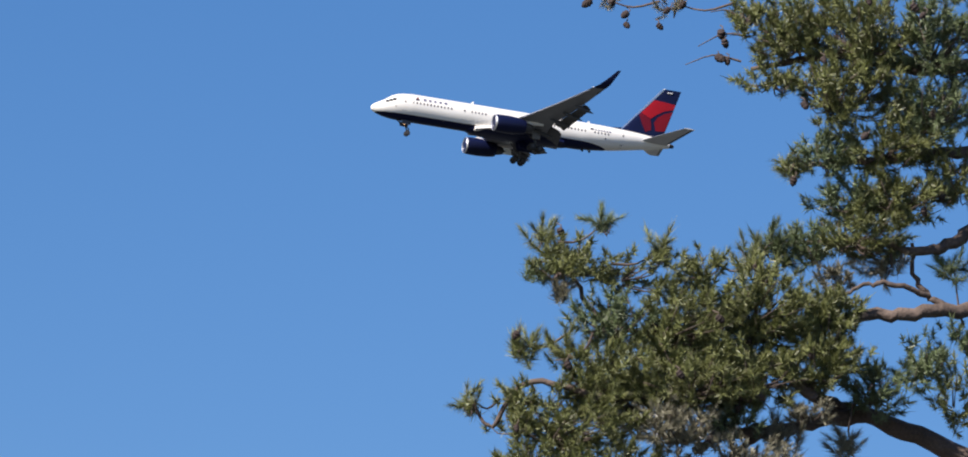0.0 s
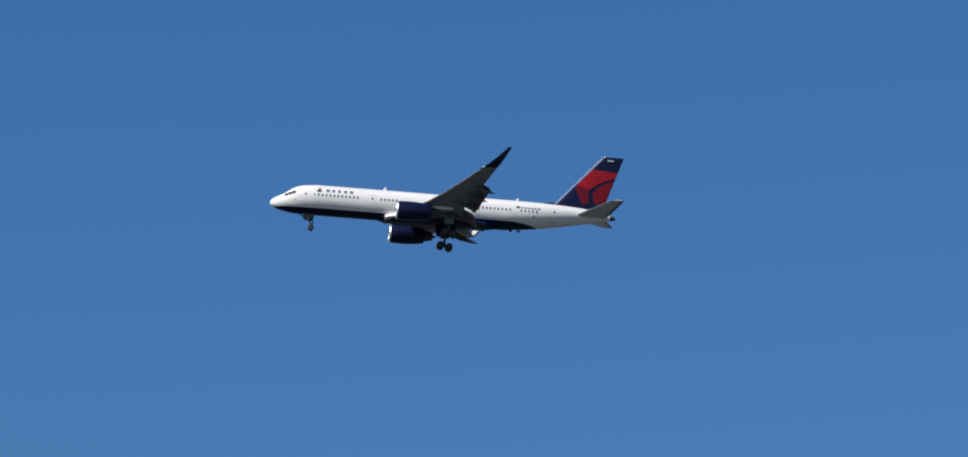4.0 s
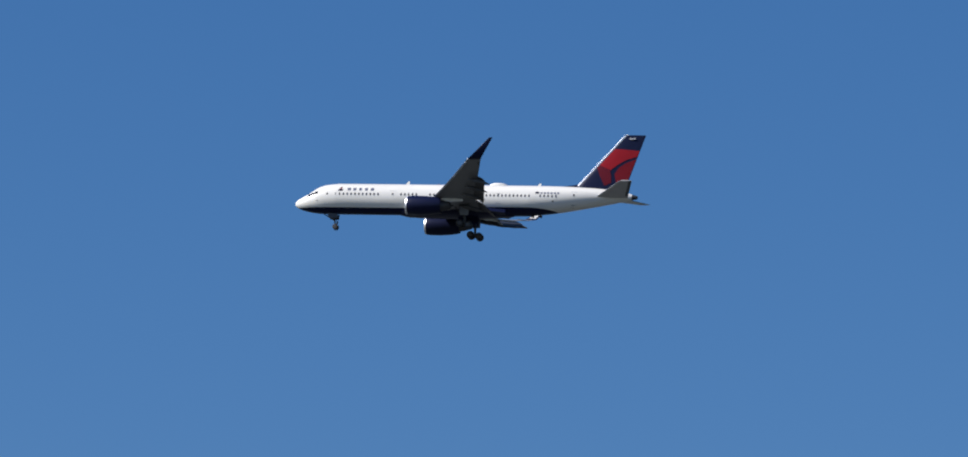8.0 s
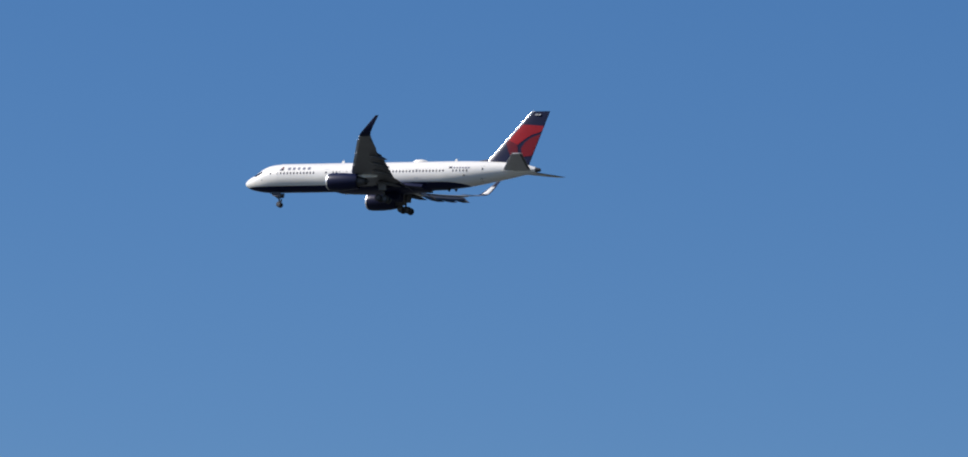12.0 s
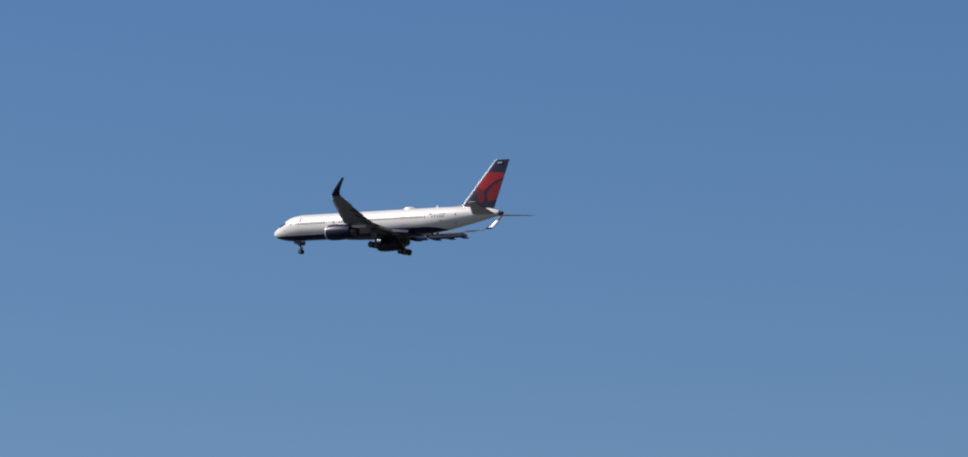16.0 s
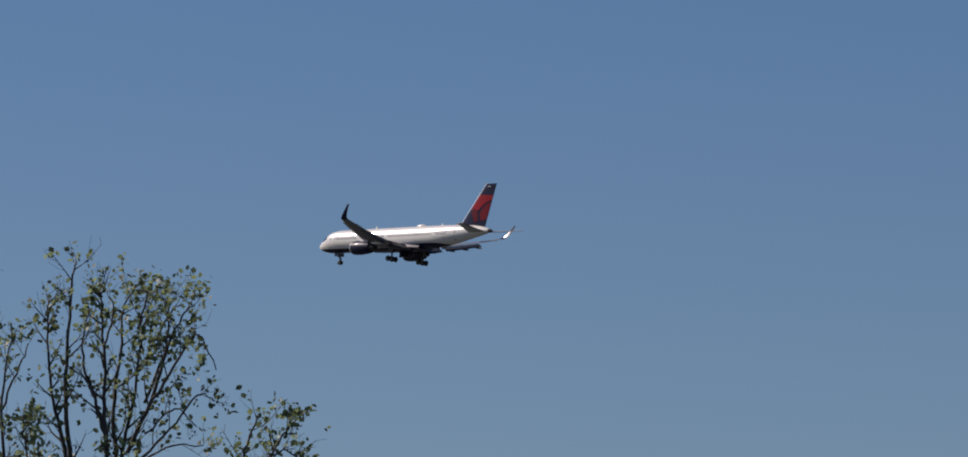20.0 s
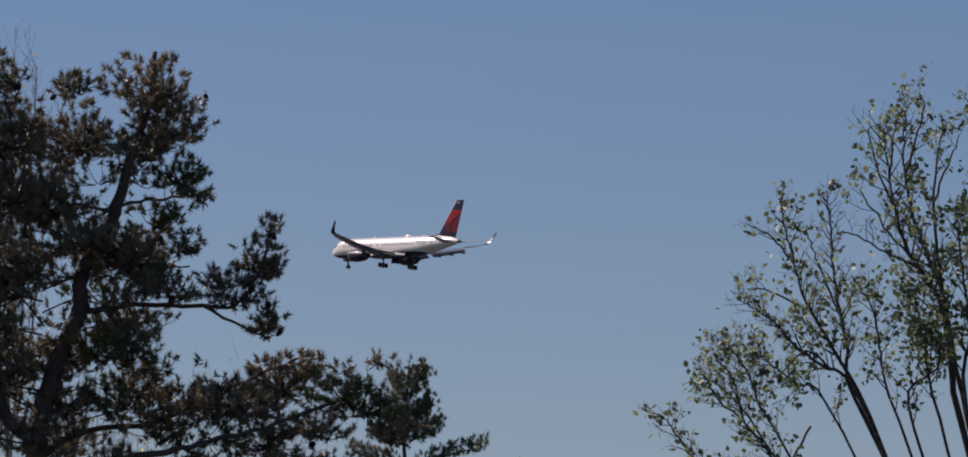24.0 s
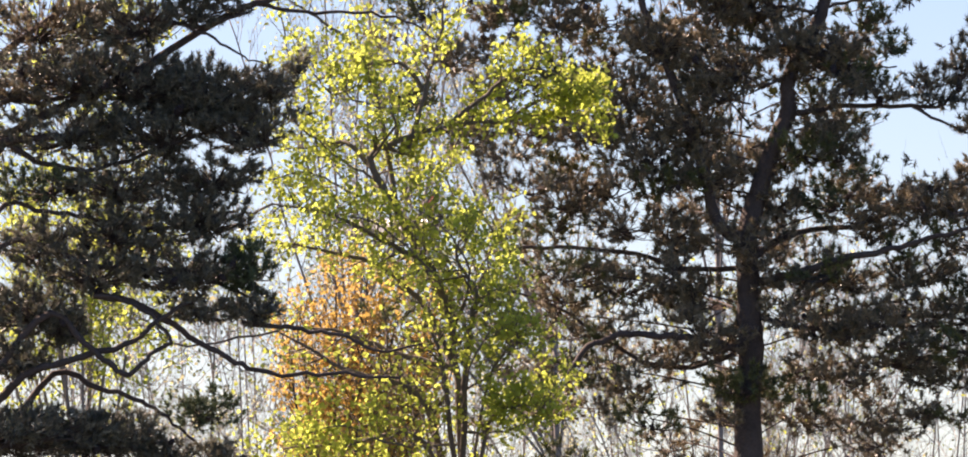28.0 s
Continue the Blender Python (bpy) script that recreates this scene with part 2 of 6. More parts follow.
# ---- airliner: nose towards -X, right wing towards +Y, origin on the axis 23 m behind the nose tip ----
AXIS = 23.0
SECTIONS = ((0.0, -0.56, -0.64, 0.03), (0.12, -0.26, -0.90, 0.32), (0.45, 0.03, -1.15, 0.60), (1.0, 0.36, -1.40, 0.92),
            (1.8, 0.78, -1.60, 1.24), (2.5, 1.27, -1.73, 1.44), (3.3, 1.76, -1.83, 1.63), (4.4, 2.10, -1.88, 1.78),
            (6.0, 2.26, -1.9, 1.87), (8.0, 2.30, -1.9, 1.88), (29.5, 2.30, -1.9, 1.88), (33.0, 2.30, -1.76, 1.86),
            (36.0, 2.26, -1.44, 1.75), (39.0, 2.16, -0.94, 1.50), (42.0, 1.98, -0.38, 1.13), (44.5, 1.68, 0.12, 0.72),
            (46.2, 1.26, 0.46, 0.40))


def section(x):
    """Top, bottom and half width of the fuselage x metres behind the nose."""
    return tuple(float(np.interp(x, [s[0] for s in SECTIONS], [s[k] for s in SECTIONS])) for k in (1, 2, 3))


def skin(x, z, side):
    """A point on the fuselage's side at that station and height, and the outward lean in degrees."""
    top, low, half = section(x)
    mid, tall = (top + low) / 2, (top - low) / 2
    s = max(-0.98, min(0.98, (z - mid) / tall))
    y = half * math.sqrt(1 - s * s)
    return Vector((x - AXIS, side * y, z)), math.degrees(math.atan2(s / tall, math.sqrt(1 - s * s) / half))


def aerofoil(x, chord, y, z, thick, up, droop=0.0, k=9):
    """A closed wing section: leading edge x behind the nose, thickness along up."""
    up = Vector(up).normalized()
    pts = []
    for i in range(2 * k):
        s = (1 - math.cos(math.pi * i / k)) / 2
        t = thick * chord * (1.48 * math.sqrt(max(s, 0)) - 0.63 * s - 1.76 * s * s + 1.42 * s ** 3 - 0.51 * s ** 4) + 0.004
        t = t if i <= k else -0.75 * t
        pts.append(Vector((x + s * chord - AXIS, y, z - droop * s * chord)) + up * t)
    return pts


def wing_line(y):
    """Leading edge, chord and height of the wing at y from the centre line."""
    lead = 17.55 + (y - 1.5) * 0.558
    trail = 26.35 - 0.08 * (y - 1.5) if y < 6.6 else 25.95 + (y - 6.6) * 0.258
    return lead, trail - lead, -1.35 + (y - 1.5) * 0.092 + 0.0047 * (y - 1.5) ** 2


def build_wing(plane, side):
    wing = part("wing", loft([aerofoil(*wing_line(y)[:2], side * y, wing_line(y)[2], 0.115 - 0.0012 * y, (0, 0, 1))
                              for y in (0.6, 1.5, 4, 6.6, 9, 12, 15, 18.0, 18.9)]), shaded_grey_paint, plane, "swept grey wing")
    ends = ((18.9, 0), (19.35, 0.10), (19.75, 0.38), (20.02, 0.85), (20.25, 1.55), (20.48, 2.6))
    rings = []
    lead, chord, z0 = wing_line(18.9)
    for i, (y, dz) in enumerate(ends):
        f = dz / 2.6
        a = ends[max(i - 1, 0)]
        b = ends[min(i + 1, 5)]
        up = Vector((0, -(b[1] - a[1]) * side, b[0] - a[0]))
        rings.append(aerofoil(lead + 0.5 * (y - 18.9) + 2.35 * f, chord * (1 - 0.12 * (y - 18.9)) * (1 - 0.68 * f), side * y, z0 + dz, 0.075, up))
    part("winglet", loft(rings), navy_paint, wing, "navy blue upswept winglet")
    part("winglet_inner_face", loft([[sum(r, Vector()) / len(r) + (p - sum(r, Vector()) / len(r)) * Vector((0.62, 1, 1)) + Vector((0, -side * 0.04, 0.012)) for p in r] for r in rings[2:5]]), white_paint, wing, "white inner face of the winglet")
    part("position_light", revolve(((0, 0.02), (0.1, 0.08), (0.3, 0.09), (0.45, 0.02)), 10), strobe_white, wing).location = (lead - AXIS - 0.05, side * 18.95, z0)

    def strip(name, y0, y1, mat, f):
        part(name, loft([f(y) for y in (y0, (y0 + y1) / 2, y1)]), mat, wing)

    def flap(y):
        x, c, z = wing_line(y)
        w = 0.17 * c + 0.3
        return aerofoil(x + c - 0.15, w, side * y, z - 0.16, 0.09, (0.2, 0, 1), 0.40)

    def vane(y):
        x, c, z = wing_line(y)
        return aerofoil(x + c + 0.13 * c + 0.1, 0.06 * c + 0.2, side * y, z - 0.26 - 0.07 * c, 0.09, (0.3, 0, 1), 0.62)
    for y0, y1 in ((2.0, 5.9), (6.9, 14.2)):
        strip("flap", y0, y1, shaded_flap_grey, flap)
        strip("aft_flap", y0 + 0.05, y1 - 0.05, shaded_flap_grey, vane)

    def slat(y):
        x, c, z = wing_line(y)
        return aerofoil(x - 0.16, 0.09 * c + 0.22, side * y, z - 0.20, 0.14, (-0.3, 0, 1), -0.36)
    for y0, y1 in ((2.6, 5.5), (7.4, 10.2), (10.3, 14.1), (14.2, 18.2)):
        strip("slat", y0, y1, bare_metal, slat)
    for y in (4.3, 8.6, 11.2, 13.7):
        x, c, z = wing_line(y)
        ln = 2.3 + 0.22 * c
        bm = revolve(((0, 0.03), (0.15 * ln, 0.20), (0.4 * ln, 0.27), (0.7 * ln, 0.22), (ln, 0.03)), 14)
        fairing = part("flap_fairing", bm, shaded_flap_grey, wing)
        fairing.matrix_basis = pose(x + 0.62 * c - AXIS, side * y, z - 0.30, 0, 14, 0) @ Matrix.Diagonal((1, 0.75, 1.15, 1))
    x, c, z = wing_line(16.2)
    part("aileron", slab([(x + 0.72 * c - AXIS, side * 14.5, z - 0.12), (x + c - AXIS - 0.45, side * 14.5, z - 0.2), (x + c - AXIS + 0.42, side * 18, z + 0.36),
                          (x + 0.76 * c - AXIS + 0.75, side * 18, z + 0.40)], (0, 0, 0.05)), shaded_flap_grey, wing)
    # engine under the wing
    ex, ey, ez = 16.75, 6.45, -1.95
    nacelle = part("engine", revolve(((0.10, 1.16), (0.45, 1.25), (1.0, 1.29), (2.2, 1.30), (3.4, 1.22), (4.3, 1.10), (4.75, 1.0), (4.7, 0.96),
                                      (3.6, 0.98), (1.2, 1.04), (0.3, 1.05)), 40), navy_paint, plane, "navy blue turbofan engine")
    nacelle.location = (ex - AXIS, side * ey, ez)
    part("intake_lip", revolve(((0.32, 1.02), (0.12, 1.045), (0.0, 1.09), (0.0, 1.12), (0.08, 1.172), (0.22, 1.212), (0.22, 1.15)), 40), bare_metal, nacelle, "polished intake lip")
    part("fan", revolve(((0.95, 0.02), (0.98, 1.04), (1.05, 1.04), (1.06, 0.02)), 32), dark_void, nacelle)
    part("spinner", revolve(((0.55, 0.02), (0.7, 0.16), (0.95, 0.30), (1.0, 0.30)), 20), dull_metal, nacelle)
    part("core_nozzle", revolve(((3.9, 0.80), (4.8, 0.76), (5.6, 0.60), (5.95, 0.50), (5.9, 0.46), (5.0, 0.5)), 28), dull_metal, nacelle)
    part("exhaust_plug", revolve(((5.2, 0.30), (5.9, 0.26), (6.5, 0.03)), 18), dull_metal, nacelle)
    wx, wc, wz = wing_line(ey)
    y = side * ey
    part("pylon", loft([[(a - AXIS, y - w, b), (a - AXIS, y + w, b), (a - AXIS, y + w * 0.8, d), (a - AXIS, y - w * 0.8, d)]
                        for a, b, d, w in ((17.9, -0.82, -0.72, 0.05), (18.8, -0.9, -0.42, 0.20), (20.2, -1.0, wz + 0.05, 0.26), (22.4, -1.45, wz - 0.1, 0.24), (24.4, wz - 0.55, wz - 0.25, 0.06))]),
         white_paint, plane)


def wheel_mesh(radius, wide):
    k = 22
    prof = ((-0.5, 0.62), (-0.5, 0.86), (-0.38, 0.98), (0, 1.0), (0.38, 0.98), (0.5, 0.86), (0.5, 0.62))
    bm = loft([[(radius * r * math.cos(2 * math.pi * i / k), wide * s, radius * r * math.sin(2 * math.pi * i / k)) for i in range(k)] for s, r in prof])
    return bm


def add_wheel(parent, x, y, z, radius, wide):
    tyre = part("wheel", wheel_mesh(radius, wide), tyre_rubber, parent)
    tyre.location = (x, y, z)
    k = 14
    part("hub", loft([[(radius * r * math.cos(2 * math.pi * i / k), wide * s, radius * r * math.sin(2 * math.pi * i / k)) for i in range(k)]
                      for s, r in ((-0.56, 0.2), (-0.5, 0.55), (0.5, 0.55), (0.56, 0.2))]), dull_metal, tyre)


def build_gear(plane):
    nose = part("nose_gear", rod((5.35 - AXIS, 0, -1.7), (5.74 - AXIS, 0, -3.62), 0.13, 0.10), dull_metal, plane, "extended nose landing gear")
    part("drag_brace", rod((4.0 - AXIS, 0, -1.85), (5.55 - AXIS, 0, -2.8), 0.07), dull_metal, nose)
    part("axle", rod((5.74 - AXIS, -0.34, -3.67), (5.74 - AXIS, 0.34, -3.67), 0.07), dull_metal, nose)
    part("torque_link", slab([(5.75 - AXIS, 0, -2.6), (6.1 - AXIS, 0, -3.0), (5.85 - AXIS, 0, -3.45), (5.7 - AXIS, 0, -3.3), (5.9 - AXIS, 0, -3.0)], (0, 0.1, 0)), dull_metal, nose)
    for s in (-1, 1):
        add_wheel(nose, 5.74 - AXIS, s * 0.26, -3.67, 0.40, 0.24)
        part("gear_door", slab([(4.6 - AXIS, s * 0.55, -1.85), (6.1 - AXIS, s * 0.55, -1.9), (6.0 - AXIS, s * 0.62, -2.55), (4.8 - AXIS, s * 0.62, -2.5)], (0, 0.05, 0)), shaded_flap_grey, nose)
        lamp = part("taxi_light", revolve(((-0.04, 0.12), (0, 0.135), (0.1, 0.13), (0.22, 0.04)), 14), dull_metal, nose)
        lamp.location = (5.30 - AXIS, s * 0.17, -2.45)
        part("lens", revolve(((-0.05, 0.02), (-0.05, 0.105), (-0.03, 0.11)), 14), lamp_glow, lamp, "glowing lamp lens")
    for s in (-1, 1):
        gear = part("main_gear", rod((24.1 - AXIS, s * 3.5, -0.95), (24.25 - AXIS, s * 3.74, -3.75), 0.21, 0.15), dull_metal, plane, "extended four-wheel main landing gear")
        part("side_brace", rod((24.0 - AXIS, s * 1.6, -1.6), (24.2 - AXIS, s * 3.65, -2.7), 0.09), dull_metal, gear)
        part("drag_brace", rod((22.6 - AXIS, s * 3.3, -1.3), (24.15 - AXIS, s * 3.65, -2.9), 0.08), dull_metal, gear)
        part("bogie_beam", rod((23.5 - AXIS, s * 3.74, -3.76), (25.0 - AXIS, s * 3.74, -4.02), 0.13), dull_metal, gear)
        for dx, dz in ((-0.58, 0.10), (0.58, -0.10)):
            part("axle", rod((24.25 + dx - AXIS, s * 3.74 - 0.6, -3.9 + dz), (24.25 + dx - AXIS, s * 3.74 + 0.6, -3.9 + dz), 0.08), dull_metal, gear)
            for dy in (-0.43, 0.43):
                add_wheel(gear, 24.25 + dx - AXIS, s * 3.74 + dy, -3.9 + dz, 0.52, 0.36)
        part("strut_door", slab([(23.4 - AXIS, s * 4.05, -1.15), (24.9 - AXIS, s * 4.05, -1.15), (24.75 - AXIS, s * 4.15, -2.7), (23.6 - AXIS, s * 4.15, -2.7)], (0, 0.06, 0)), shaded_grey_paint, gear)
        part("bay_door", slab([(22.6 - AXIS, s * 0.4, -2.25), (25.4 - AXIS, s * 0.4, -2.25), (25.2 - AXIS, s * 0.75, -3.35), (22.9 - AXIS, s * 0.75, -3.35)], (0, 0.07, 0)), navy_paint, gear)


def build_tail(plane):
    def fin_ring(z, x0, x1):
        return [Vector((p.x, p.y, p.z)) for p in aerofoil(x0, x1 - x0, 0, z, 0.10 - 0.003 * z, (0, 1, 0))]

    def fin_edges(z):
        lead = 38.35 + (z - 1.95) * 0.872
        trail = 45.2 + (z - 1.95) * 0.333
        return lead, trail
    fin = part("tail_fin", loft([fin_ring(z, fin_edges(z)[0], fin_edges(z)[1]) for z in (1.3, 1.95, 3.5, 5.5, 7.5, 9.2, 9.42)]), navy_paint, plane, "navy blue tail fin with a red emblem")
    part("dorsal_fillet", loft([[(36.4 - AXIS, -0.02, 2.1), (36.4 - AXIS, 0.02, 2.1), (36.4 - AXIS, 0, 2.2)],
                                [(39.0 - AXIS, -0.20, 1.95), (39.0 - AXIS, 0.20, 1.95), (39.0 - AXIS, 0, 2.6)]]), navy_paint, fin)
    part("fin_leading_edge", loft([aerofoil(fin_edges(z)[0] - 0.09, 0.62, 0, z, 0.40, (0, 1, 0), k=6) for z in (2.3, 4, 6, 8, 9.38)]), edge_metal, fin, "bare metal leading edge")

    def emblem(points, mat):
        """A painted panel that follows the fin's curve, on both sides."""
        for s in (-1, 1):
            bm = bmesh.new()
            bm.faces.new([bm.verts.new((x, 0, z)) for x, z in points])
            bmesh.ops.triangulate(bm, faces=bm.faces)
            for _ in range(3):
                bmesh.ops.subdivide_edges(bm, edges=bm.edges, cuts=1, use_grid_fill=True)
            for v in bm.verts:
                lead, trail = fin_edges(v.co.z)
                ch = trail - lead
                q = max(0.03, min(0.985, (v.co.x - lead) / ch))
                t = (0.10 - 0.003 * v.co.z) * ch * (1.48 * math.sqrt(q) - 0.63 * q - 1.76 * q * q + 1.42 * q ** 3 - 0.51 * q ** 4) + 0.004
                v.co = (lead + q * ch - AXIS, s * ((t if s > 0 else 0.75 * t) + 0.03), v.co.z)
            part("emblem_panel", bm, mat, fin, smooth=False)
    emblem(((41.55, 5.23), (43.55, 7.50), (45.2, 7.4), (47.0, 7.25), (46.75, 6.5), (45.2, 6.0), (44.1, 5.35), (43.08, 4.54)), red_paint)
    emblem(((41.25, 4.90), (41.52, 5.2), (43.05, 4.50), (43.2, 3.7), (43.25, 2.80), (42.35, 2.40), (41.7, 3.7)), dark_red_paint)
    emblem(((43.65, 4.04), (44.25, 4.95), (45.2, 5.6), (46.6, 6.15), (45.75, 3.64), (45.4, 2.95), (43.95, 2.75)), deep_red_paint)
    for x in (45.45, 45.75, 46.05):
        for s in (-1, 1):
            part("marking", slab([(x - AXIS, s * 0.16, 8.80), (x + 0.2 - AXIS, s * 0.16, 8.80), (x + 0.28 - AXIS, s * 0.155, 9.02), (x + 0.08 - AXIS, s * 0.155, 9.02)], (0, 0.05, 0)), stab_grey, fin)
    part("fin_light", revolve(((0, 0.02), (0.08, 0.07), (0.25, 0.07), (0.35, 0.02)), 10), strobe_white, fin).location = (44.95 - AXIS, 0, 9.44)
    for s in (-1, 1):
        stab = part("stabiliser", loft([aerofoil(41.4 + (y - 0.8) * 0.66, 4.35 - (y - 0.8) * 0.41, s * y, 0.72 + (y - 0.8) * 0.118, 0.085, (0, 0, 1)) for y in (0.3, 0.9, 3, 5.5, 7.3, 7.55)]), stab_grey, plane, "grey horizontal stabiliser")
        part("elevator", slab([(44.75 - AXIS, s * 1.3, 0.80), (45.85 - AXIS, s * 1.3, 0.76), (47.30 - AXIS, s * 7.2, 1.46), (46.75 - AXIS, s * 7.2, 1.48)], (0, 0, 0.06)), shaded_flap_grey, stab)
        part("stabiliser_edge", loft([aerofoil(41.36 + (y - 0.8) * 0.66, 0.30, s * y, 0.72 + (y - 0.8) * 0.118, 0.25, (0, 0, 1), k=6) for y in (1.2, 4, 7.2)]), bare_metal, stab)


def build_airliner():
    plane = new("airliner")
    tagged(plane, "white twin-engine airliner with navy belly, wheels down, on approach", "airplane")
    k = 48
    rings = []
    xs = smooth_line([Vector((s[0], s[1], s[2])) for s in SECTIONS], 3)
    hw = smooth_line([Vector((s[0], s[3], 0)) for s in SECTIONS], 3)
    for p, h in zip(xs, hw):
        mid, tall = (p.y + p.z) / 2, (p.y - p.z) / 2
        rings.append([(p.x - AXIS, h.y * math.cos(2 * math.pi * i / k), mid + tall * math.sin(2 * math.pi * i / k)) for i in range(k)])
    part("fuselage", loft(rings), fuselage_paint, plane, "glossy white fuselage with navy blue belly")
    part("tail_cone", loft([[(x - AXIS, h * math.cos(2 * math.pi * i / 16), m + t * math.sin(2 * math.pi * i / 16)) for i in range(16)]
                            for x, h, m, t in ((46.15, 0.36, 0.86, 0.36), (46.6, 0.30, 0.85, 0.30), (46.92, 0.22, 0.83, 0.22), (46.85, 0.15, 0.83, 0.15))]), dark_void, plane, "dark exhaust of the auxiliary power unit")
    bm = loft([[(x - AXIS, w * math.cos(2 * math.pi * i / 28), -1.55 + (0.35 if math.sin(2 * math.pi * i / 28) > 0 else t) * math.sin(2 * math.pi * i / 28)) for i in range(28)]
               for x, w, t in ((14.2, 0.3, 0.3), (15.5, 1.35, 0.58), (17.2, 1.9, 0.66), (20, 2.1, 0.72), (25.5, 2.1, 0.72), (27.8, 1.75, 0.60), (29.6, 1.0, 0.52), (30.6, 0.25, 0.35))])
    part("belly_fairing", bm, navy_paint, plane)
    for s in (-1, 1):
        # white in front; rear in belly navy, which also paints in the root's shade
        for mat, spans in ((white_paint, ((15.6, -0.02, 0.3), (17.5, 0.42, 0), (20.5, 0.55, 0))), (navy_paint, ((20.5, 0.55, 0), (26, 0.5, 0), (29.3, -0.02, 0.25)))):
            part("wing_root_fillet", loft([[(x - AXIS, s * 1.2, -0.95 - d), (x - AXIS, s * (1.75 + w), -1.15 - d), (x - AXIS, s * (1.95 + w), -1.55 - d), (x - AXIS, s * 1.2, -1.75 - d)]
                                           for x, w, d in spans]), mat, plane)
    # cabin windows, titles, doors, markings
    bm = slab([(0.12 * math.cos(a) * (1 if abs(math.cos(a)) < 0.8 else 0.9), 0, 0.18 * math.sin(a)) for a in [math.pi * i / 6 for i in range(12)]], (0, 0.03, 0))
    me = bpy.data.meshes.new("cabin_window")
    bm.to_mesh(me)
    bm.free()
    me.materials.append(cabin_glass)
    for side in (-1, 1):
        for x0, x1 in ((5.9, 12.5), (14.9, 17.9), (18.9, 20.2), (20.8, 33.0), (34.0, 36.9)):
            for i in range(int((x1 - x0) / 0.53)):
                p, lean = skin(x0 + 0.53 * i, 0.55, side)
                shared("cabin_window", me, Matrix.Translation(p) @ pose(0, 0, 0, lean * side), plane)

        def plate(name, x, z, wide, tall, mat, skew=0.0, proud=0.03):
            a, b = skin(x, z - tall / 2, side), skin(x + wide, z - tall / 2, side)
            c, d = skin(x + wide + skew, z + tall / 2, side), skin(x + skew, z + tall / 2, side)
            part(name, slab([a[0], b[0], c[0], d[0]], (0, 2 * proud * side, 0)), mat, plane)
        for i, w in enumerate((0.46, 0.40, 0.36, 0.40, 0.44)):
            plate("title_mark", 7.45 + 0.80 * i, 1.25, w, 0.40, title_paint)
        plate("emblem_mark", 6.35, 1.38, 0.30, 0.32, dark_red_paint, 0.14)
        plate("emblem_mark", 6.15, 1.10, 0.62, 0.24, navy_paint, 0.1)
        for x in (34.0, 34.45, 34.9, 35.35, 35.8, 36.25):
            plate("registration_mark", x, 0.98, 0.28, 0.22, title_paint)
        plate("flag_mark", 33.3, 1.02, 0.5, 0.26, navy_paint)
        for x, z, tall, wide in ((4.25, 0.15, 1.85, 0.85), (13.3, 0.15, 1.8, 0.85), (27.9, 0.2, 1.3, 0.6), (38.1, 0.35, 1.7, 0.8)):
            for dx, dz, ww, hh in ((0, 0, 0.05, tall), (wide, 0, 0.05, tall), (0, tall / 2, wide, 0.05), (0, -tall / 2, wide, 0.05)):
                plate("door_seam", x + dx, z + dz, ww, hh, line_grey, proud=0.012)
            plate("door_window", x + wide * 0.4, z + 0.42, 0.2, 0.26, cabin_glass)
        plate("outflow_valve", 38.1, -0.72, 0.42, 0.30, dark_void)
        plate("service_panel", 35.6, -0.15, 0.24, 0.16, dark_void)
        for i in range(3):
            x0 = 2.15 + 0.48 * i
            plate("cockpit_window", x0 - 0.35, 0.42 + 0.17 * i, 0.46, 0.38, cabin_glass, 0.18, 0.07)
        plate("probe", 3.2, -0.35, 0.22, 0.06, dull_metal)
    for x, ln, hh in ((15.1, 0.5, 0.42), (33.2, 0.45, 0.35)):
        part("blade_antenna", slab([(x - AXIS, 0, 2.26), (x + ln - AXIS, 0, 2.26), (x + ln * 1.1 - AXIS, 0, 2.3 + hh), (x + ln * 0.6 - AXIS, 0, 2.3 + hh)], (0, 0.08, 0)), white_paint, plane)
    dome = part("antenna_dome", revolve(((0, 0.03), (0.25, 0.24), (0.7, 0.36), (1.5, 0.38), (2.1, 0.28), (2.6, 0.03)), 20), white_paint, plane, "white antenna dome")
    dome.matrix_basis = pose(26.6 - AXIS, 0, 2.28) @ Matrix.Diagonal((1, 1.3, 1, 1))
    part("beacon", revolve(((0, 0.03), (0.08, 0.10), (0.2, 0.10), (0.3, 0.03)), 12), dark_red_paint, plane).location = (19.5 - AXIS, 0, 2.32)
    for x in (32.5, 33.6):
        part("drain_mast", slab([(x - AXIS, 0, -1.8), (x + 0.5 - AXIS, 0, -1.75), (x + 0.45 - AXIS, 0, -2.1), (x + 0.2 - AXIS, 0, -2.1)], (0, 0.06, 0)), dark_void, plane)
    build_wing(plane, -1)
    build_wing(plane, 1)
    build_tail(plane)
    build_gear(plane)
    return plane


airliner = build_airliner()


# ---- trees: local x to the viewer's right, local y away, z up, origin at the foot of the trunk ----
rng = np.random.default_rng(7)


